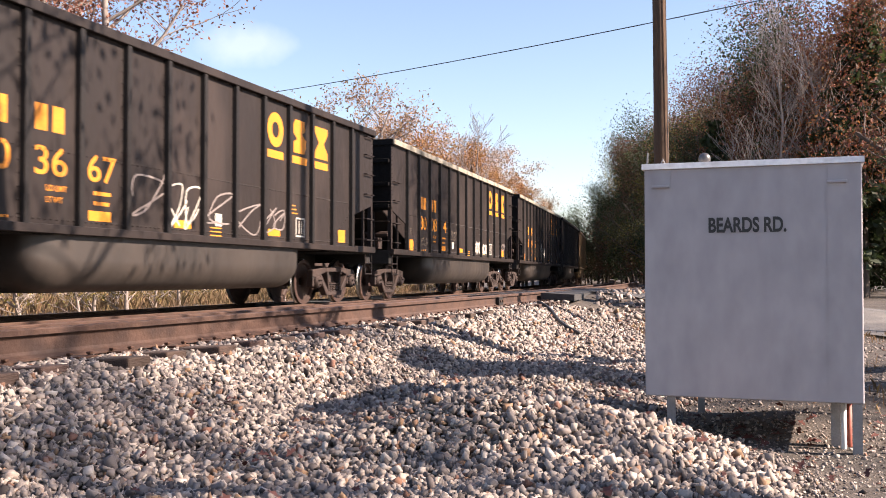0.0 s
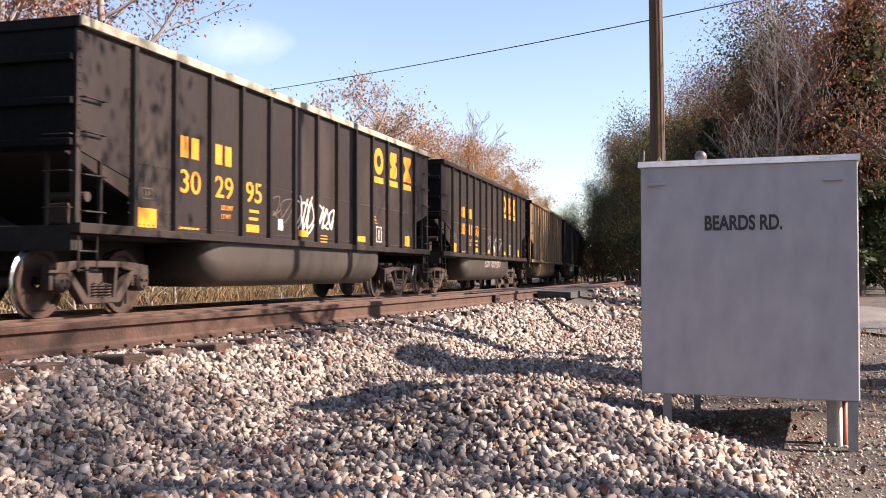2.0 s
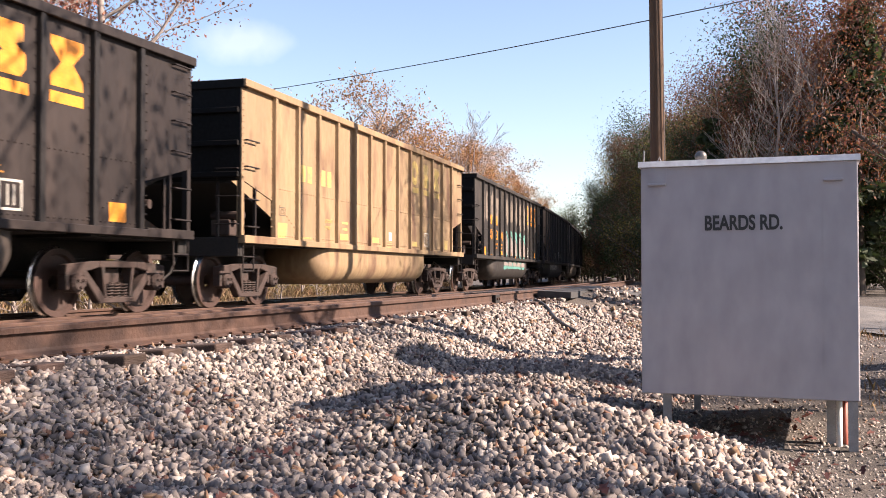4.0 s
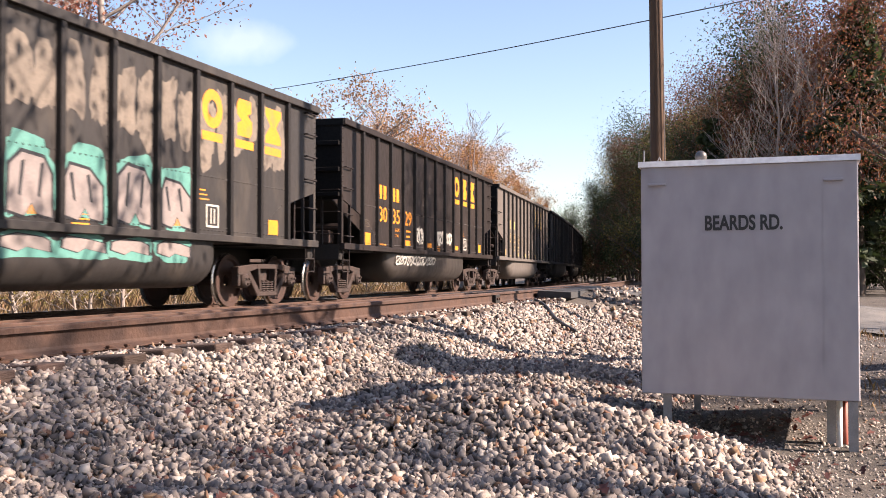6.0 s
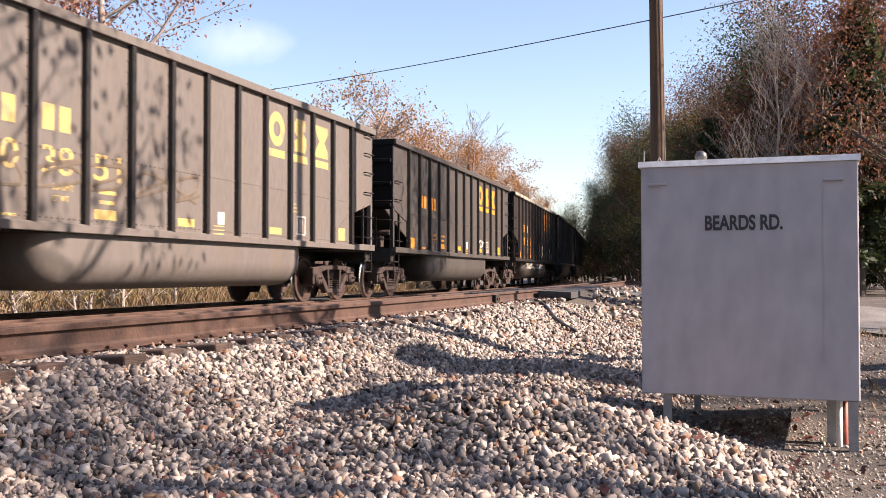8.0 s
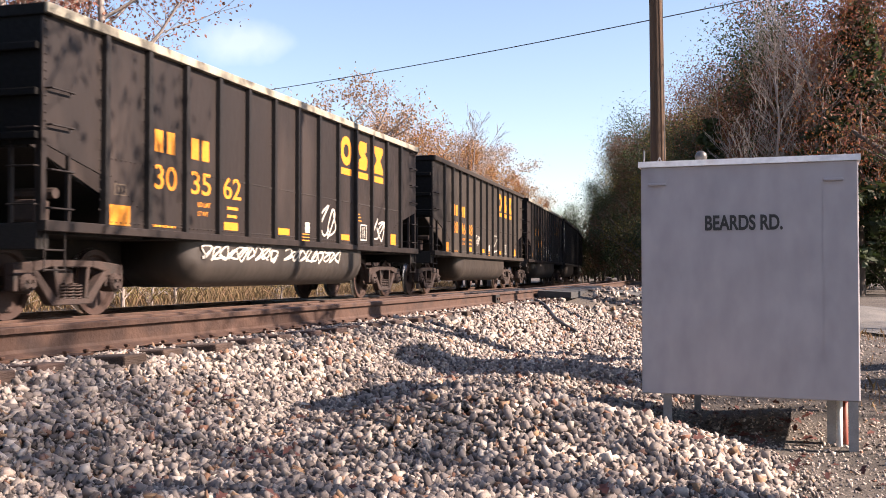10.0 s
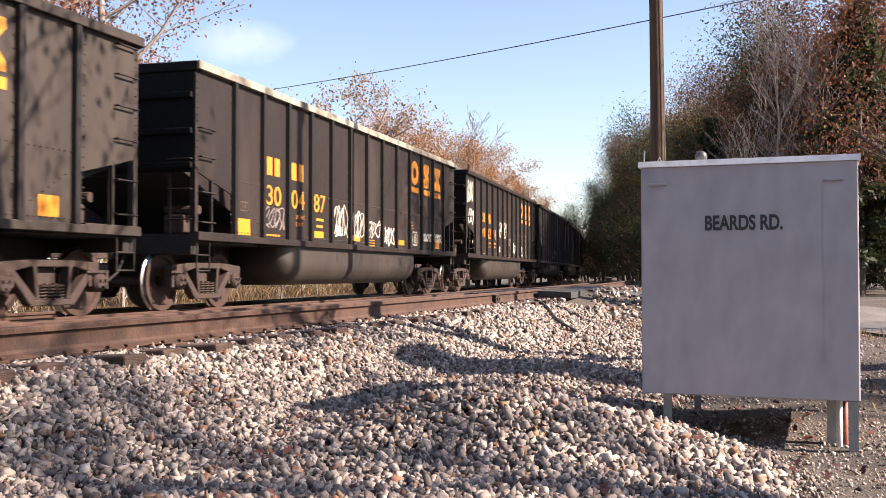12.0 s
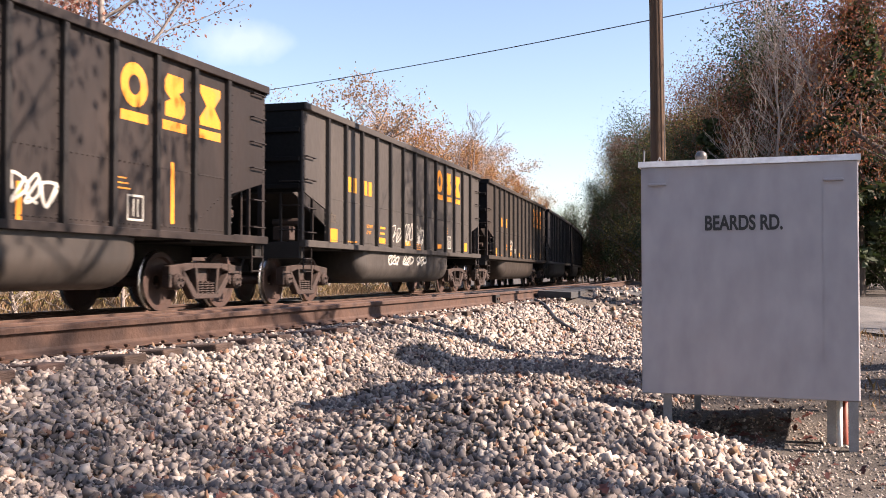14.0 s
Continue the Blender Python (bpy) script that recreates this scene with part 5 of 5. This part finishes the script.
def make_tree(seed, tall, label, bark, leaf=None, leaf_n=0, leaf_size=0.1, spread=0.9, fork=(9, 4, 3), levels=3, cluster=0.35, first=0.25, upward=0.5, category="tree", gnarl=0.18, least=0.006, girth=0.018):
    rng = random.Random(seed)
    e = tagged(new("tree"), label, category)
    e["tall"] = tall
    seg, tips = limbs(rng, tall, spread, rng.uniform(-0.06, 0.06), fork, levels, gnarl, first, upward, girth)
    part("trunk", limb_mesh("trunk", seg[:5], bark, 9, least), None, e)
    part("bough", limb_mesh("bough", seg[5:], bark, 4, least), None, e)
    if leaf:
        g = np.random.default_rng(seed)
        t = np.array([p for p, _ in tips])
        c = t[g.integers(0, len(t), leaf_n)] + g.normal(size=(leaf_n, 3)) * cluster
        part("crown", leaf_mesh("crown", c[c[:, 2] > 0.3], leaf_size, leaf, seed), None, e)
    return e


def make_conifer(seed, tall, label):
    """Dark evergreen: straight trunk, drooping whorled boughs clothed in needles."""
    rng = random.Random(seed)
    g = np.random.default_rng(seed)
    e = tagged(new("evergreen_tree"), label, "tree")
    e["tall"] = tall
    seg = [(Vector((0, 0, tall * i / 8 - 0.3)), Vector((0, 0, tall * (i + 1) / 8 - 0.3)), 0.2 * (1 - i / 8.5), 0.2 * (1 - (i + 1) / 8.5)) for i in range(8)]
    cs = []
    z = tall * 0.08
    while z < tall * 0.98:
        reach = 0.30 * (tall - z) * rng.uniform(0.7, 1.1) + 0.25
        for k in range(5):
            a = rng.uniform(0, 6.28)
            d = Vector((math.cos(a), math.sin(a), -0.12))
            p0 = Vector((0, 0, z))
            p1 = p0 + d * reach
            seg.append((p0, p1, 0.03, 0.008))
            m = int(34 * reach) + 10
            u = g.uniform(0.15, 1.05, m)[:, None]
            pts = np.array(p0) * (1 - u) + np.array(p1) * u
            pts += g.normal(size=(m, 3)) * np.array([0.16, 0.16, 0.10]) * (0.5 + reach * 0.25)
            cs.append(pts)
        z += rng.uniform(0.22, 0.4)
    part("trunk", limb_mesh("trunk", seg[:8], M_BARK, 8), None, e)
    part("bough", limb_mesh("bough", seg[8:], M_BARK, 4), None, e)
    part("crown", leaf_mesh("crown", np.concatenate(cs), 0.17, M_LEAF_GREEN, seed), None, e)
    return e


def skyline(x, y):
    """Height to which the wood on the hillside may rise at a place, by the slope of its outline against the sky."""
    side = x / y
    return EYE_Z + 0.98 * y * float(np.interp(side, (0.12, 0.128, 0.145, 0.174, 0.208, 0.25, 0.262, 0.279, 0.293), (0.05, 0.062, 0.10, 0.137, 0.153, 0.18, 0.213, 0.24, 0.40)))


def put(proto, x, y, turn=0.0, k=1.0, label="", reach=False):
    """A copy of a tree standing on the ground; the first call moves the original itself."""
    if reach:
        k, g, t = k * 1.15, ground_z(x, y), proto["tall"]
        wide = 0.5 if y < 70 else 0.42
        while k > 0.3 and any(g + up * t * k > skyline(x - out * t * k, y) for out, up in ((0.08, 1.03), (0.6 * wide, 0.93), (wide, 1.5 * wide))):
            k *= 0.95
    m = Matrix.Translation((x, y, ground_z(x, y))) @ Matrix.Rotation(turn, 4, "Z")
    if not proto.get("planted"):
        proto["planted"] = True
        o = proto
        o.matrix_basis = m
    else:
        o = copy_thing(proto, m)
    o.scale = (k, k, k)
    if label:
        o["label"] = label
    return o


def make_woods():
    orange = [make_tree(s, 12, "tall autumn tree with thinning orange-brown leaves", M_BARK, M_LEAF_ORANGE, 9000, 0.08, 0.9, (10, 5, 3)) for s in (21, 22)]
    thin = [make_tree(s, 13, "half-bare autumn tree with sparse tan leaves", M_BARK_PALE, M_LEAF_TAN, 2600, 0.10, 0.9, (11, 5, 4), cluster=0.3) for s in (31, 32)]
    pink = make_tree(41, 13, "half-bare tree with thin pinkish-brown leaves on fine twigs", M_BARK_PALE, M_LEAF_PINK, 6500, 0.07, 1.0, (12, 5, 4), cluster=0.35, least=0.010)
    brown = [make_tree(s, 11, "dense autumn tree with dull brown leaves", M_BARK, M_LEAF_BROWN, 20000, 0.054, 0.9, (11, 5, 3), cluster=0.5, first=0.08) for s in (51, 52)]
    green = [make_tree(s, 10, "dense dark green tree at the edge of the woods", M_BARK, M_LEAF_GREEN, 17000, 0.058, 0.9, (12, 5, 3), cluster=0.5, first=0.06) for s in (61, 62)]
    olive = [make_tree(s, 10, "tree with yellow-olive autumn leaves", M_BARK, M_LEAF_OLIVE, 15000, 0.058, 0.9, (11, 5, 3), cluster=0.5, first=0.08) for s in (71,)]
    bare = [make_tree(s, 10.5, "bare grey-barked tree with fine twigs", M_BARK_PALE, None, 0, 0, 0.62, (12, 5, 3, 2), 4, first=0.1, upward=0.9, gnarl=0.15, least=0.009, girth=0.008) for s in (81, 82)]
    rust = make_tree(53, 11.5, "tall rust-orange autumn tree on the hillside", M_BARK, M_LEAF_RUST, 17000, 0.05, 0.9, (11, 5, 3), cluster=0.5, first=0.1)
    thicket = [make_tree(s, 3.6, "low leafy thicket at the foot of the woods", M_BARK, leaf, 3200, 0.06, 1.0, (9, 4, 3), cluster=0.3, first=0.03, category="thicket") for s, leaf in ((111, M_LEAF_GREEN), (112, M_LEAF_BROWN))]
    high = make_tree(35, 16, "tall slender tree with sparse tan leaves high on the trunk", M_BARK, M_LEAF_TAN, 1900, 0.10, 0.9, (11, 5, 4), cluster=0.4, first=0.66)
    fir = [make_conifer(s, 10, "dark evergreen tree among the autumn woods") for s in (91, 92)]
    # beyond the train
    put(pink, -13.9, 33, 0.3, 1.12)
    put(pink, -11.8, 35.5, 1.2, 1.05)
    put(pink, -17.5, 37, 2.1, 1.2)
    put(pink, -16.0, 41, 4.0, 1.15)
    for x, y, p, k in ((-7.8, 66, thin[0], 1.02), (-4.6, 68, thin[1], 0.98), (-1.8, 72, orange[0], 0.86), (3.6, 77, orange[1], 0.88), (5.6, 82, orange[0], 0.84), (7.6, 88, orange[1], 0.74),
                       (-12, 70, thin[1], 0.9), (-18, 72, orange[0], 0.95), (-24, 70, thin[0], 1.0), (9.6, 98, orange[0], 0.6), (2.0, 85, orange[1], 0.9), (-3, 80, orange[1], 1.0), (-6, 82, orange[0], 1.05), (-34, 66, orange[1], 1.0)):
        put(p, x, y, x * 1.3, k)
    put(bare[0], 1.3, 70, 0.5, 1.0)
    # hillside to the other side of the line: front row, then deeper rows; the lane's clearing stays open
    front = ((15.2, 82, green[0], 1.2), (14.6, 92, green[1], 1.1), (16.5, 76, brown[0], 1.25), (16.0, 88, olive[0], 1.2), (11.6, 100, green[0], 0.70), (12.6, 93, green[1], 0.86), (13.4, 85, green[0], 1.02), (14.0, 77, brown[0], 0.98), (14.4, 70, green[1], 1.05), (14.6, 63, olive[0], 1.05), (14.3, 56.5, green[0], 0.98), (14.0, 52, fir[0], 1.10),
             (17.4, 49, brown[0], 1.25), (14.2, 43.5, bare[1], 1.0), (16.8, 44.0, bare[0], 0.98), (18.9, 47, rust, 1.3), (18.2, 43.5, fir[1], 1.15), (20.6, 45.5, rust, 1.4), (17.0, 56, rust, 1.4), (21.5, 52, rust, 1.5), (20.0, 41.5, bare[1], 0.8), (18.0, 53, thin[0], 1.2), (19.4, 50, thin[1], 1.2))
    for x, y, p, k in front:
        put(p, x, y, y * 2.1, k, reach=True)
    rng = random.Random(8)
    deep = [green[0], brown[0], brown[1], green[1], fir[0], brown[0], olive[0], brown[1], fir[1]]
    for row in range(2):
        for i in range(10):
            y = 50 + i * 5.8 + rng.uniform(-1.2, 1.2)
            x = 18.5 + row * 4.6 + rng.uniform(-1.0, 1.0) - 0.07 * (y - 50)
            k = 1.22 - 0.006 * (y - 50)
            put(deep[(i * 5 + row * 3) % 9], x, y, rng.uniform(0, 6.28), k * rng.uniform(0.9, 1.1), reach=True)
    # low dense growth along the foot of the wood
    for i in range(20):
        y = 41 + i * 3.1
        x = (21.5 - 0.55 * (y - 41) if y < 53 else 14.6 - 0.07 * (y - 53)) + rng.uniform(-0.4, 0.4)
        put(thicket[0 if i % 3 else 1], x, y, rng.uniform(0, 6.28), rng.uniform(0.9, 1.3))
    # trees by the lane beside and behind the camera, whose shade falls on stones and train
    for x, y, p, k in ((18.0, 5.5, bare[1], 1.15), (14.3, 23.6, brown[1], 1.2), (11.9, 2.6, high, 0.8), (6.4, 10.0, thin[0], 0.98), (21, 8.0, bare[0], 1.2), (24, 1.5, thin[0], 1.1),
                       (20, -9, brown[1], 1.1), (8, -14, green[0], 1.1), (-7, -16, brown[0], 1.1), (31, 14, thin[1], 1.2), (30, -2, green[0], 1.1)):
        put(p, x, y, x * 0.9, k)


def make_grass():
    """Dry grass and weeds on the bank beyond the train and at the right-hand verge."""
    rng = np.random.default_rng(3)

    def blades(name, x, y, tall, width, label):
        n = len(x)
        z = height(x, y)
        a = rng.uniform(0, 6.28, n)
        lean = rng.normal(0, 0.3, (n, 2)) * tall[:, None]
        dx, dy = np.cos(a) * width, np.sin(a) * width
        v = np.stack([np.stack([x - dx, y - dy, z - 0.03], -1), np.stack([x + dx, y + dy, z - 0.03], -1), np.stack([x + lean[:, 0] * 0.4 + dx * 0.7, y + lean[:, 1] * 0.4 + dy * 0.7, z + tall * 0.6], -1), np.stack([x + lean[:, 0], y + lean[:, 1], z + tall], -1)], 1)
        ob = new(name, quick_mesh(name, v.reshape(-1, 3), np.arange(4 * n).reshape(-1, 4), M_GRASS))
        tagged(ob, label, "grass", kind="stuff")

    n = 90000
    s, d = rng.uniform(-12, 80, n), -rng.gamma(2.0, 3.5, n) - 5.0
    keep = (d > -34) & ((d < -11.5) | (rng.uniform(size=n) < 0.3))
    x, y, _ = line(s[keep], d[keep])
    blades("bank_grass", x, y, np.where(d[keep] < -11.5, rng.uniform(0.12, 0.55, len(x)), rng.uniform(0.05, 0.16, len(x))), rng.uniform(0.003, 0.011, len(x)), "tall dry yellow-green grass and weeds beyond the train")
    n = 5000
    x, y = rng.uniform(2.6, 8, n), rng.uniform(6, 20, n)
    keep = (np.sin(x * 2.1) + np.cos(y * 1.3 + x) > 0.7)
    blades("verge_grass", x[keep], y[keep], rng.uniform(0.03, 0.14, keep.sum()), rng.uniform(0.003, 0.008, keep.sum()), "short dry grass along the gravel verge")


def make_shrubs():
    rng = random.Random(17)
    base = [make_tree(s, 2.2, "tangled leafless brush beyond the tracks", M_BARK_PALE, M_LEAF_OLIVE, 700, 0.05, 1.1, (9, 5, 3), first=0.05, cluster=0.2, category="shrub", least=0.006) for s in (101, 102, 103)]
    for b in base:
        b.name = "shrub"
    for i in range(46):
        s = -10 + i * 1.55 + rng.uniform(-0.5, 0.5)
        x, y, _ = line(s, -10.5 - abs(rng.gauss(0, 4)))
        o = put(base[i % 3], float(x), float(y), rng.uniform(0, 6.28), rng.uniform(0.6, 1.2))
        o.name = "shrub"


def make_shadow_house():
    """Plain house-shaped block added out of view beside the lane to cast a shadow across the stones."""
    e = tagged(new("equipment_house"), "plain grey house-shaped block added out of view to shade the stones", "equipment house")
    x, y = 5.5, 8.05
    e.matrix_basis = pose(x, y, ground_z(x, y) - 0.05, 0, 0, -9)
    part("wall", boxed(-0.8, -0.5, 0, 0.8, 0.5, 3.75, bevel=0.02), M_BOX, e)
    bm = bmesh.new()
    prism(bm, [(-0.58, 3.75), (0.58, 3.75), (0.58, 3.8), (0, 3.92), (-0.58, 3.8)], "x", -0.9, 0.9)
    part("roof", bm, M_GALV, e)
    part("door", boxed(-0.84, -0.4, 0.12, -0.8, 0.4, 2.25, bevel=0.01), M_BOX, e)


make_ballast()
make_litter()


def make_hose():
    """Black cable lying down the shoulder from the rail to the hollow."""
    pts = []
    for u in np.linspace(0, 1, 15):
        x, y = HOSE[0][0] + (HOSE[1][0] - HOSE[0][0]) * u + 0.05 * math.sin(7 * u), HOSE[0][1] + (HOSE[1][1] - HOSE[0][1]) * u
        pts.append((x, y, ground_z(x, y) + 0.055))
    tagged(part("ground_cable", tube(bmesh.new(), pts, 0.028, 8), M_CABLE, smooth=True), "black cable lying across the ballast shoulder", "cable")


make_hose()
make_woods()
make_grass()
make_shrubs()
make_shadow_house()
# sagging cable across the sky from beyond the train to the pole line
make_cable(away(-0.275, 0.1716, 40), away(0.53, 0.3240, 16.7), 0.22, 0.0115)


# ---------------------------------------------------------------- what moves
def motions():
    times = [i * 0.5 for i in range(29)]
    for n, c in cars.items():
        walk(c, [(t, car_pose(n, t)[0]) for t in times])
    ticks = [i / FPS for i in range(14 * FPS + 1)]
    lead0 = car_pose(0, 0)[1]
    turns = [(t, (lead0 - car_pose(0, t)[1]) / 0.457) for t in ticks]
    spins = [(t, Matrix.Rotation(a, 4, "Y")) for t, a in turns]
    for n, c in cars.items():
        for o in c.children_recursive:
            if o.name.split(".")[0] == "wheelset":
                at = Matrix.Translation(o.matrix_basis.translation)
                walk(o, [(t, at @ r) for t, r in spins])


make_ties()
motions()
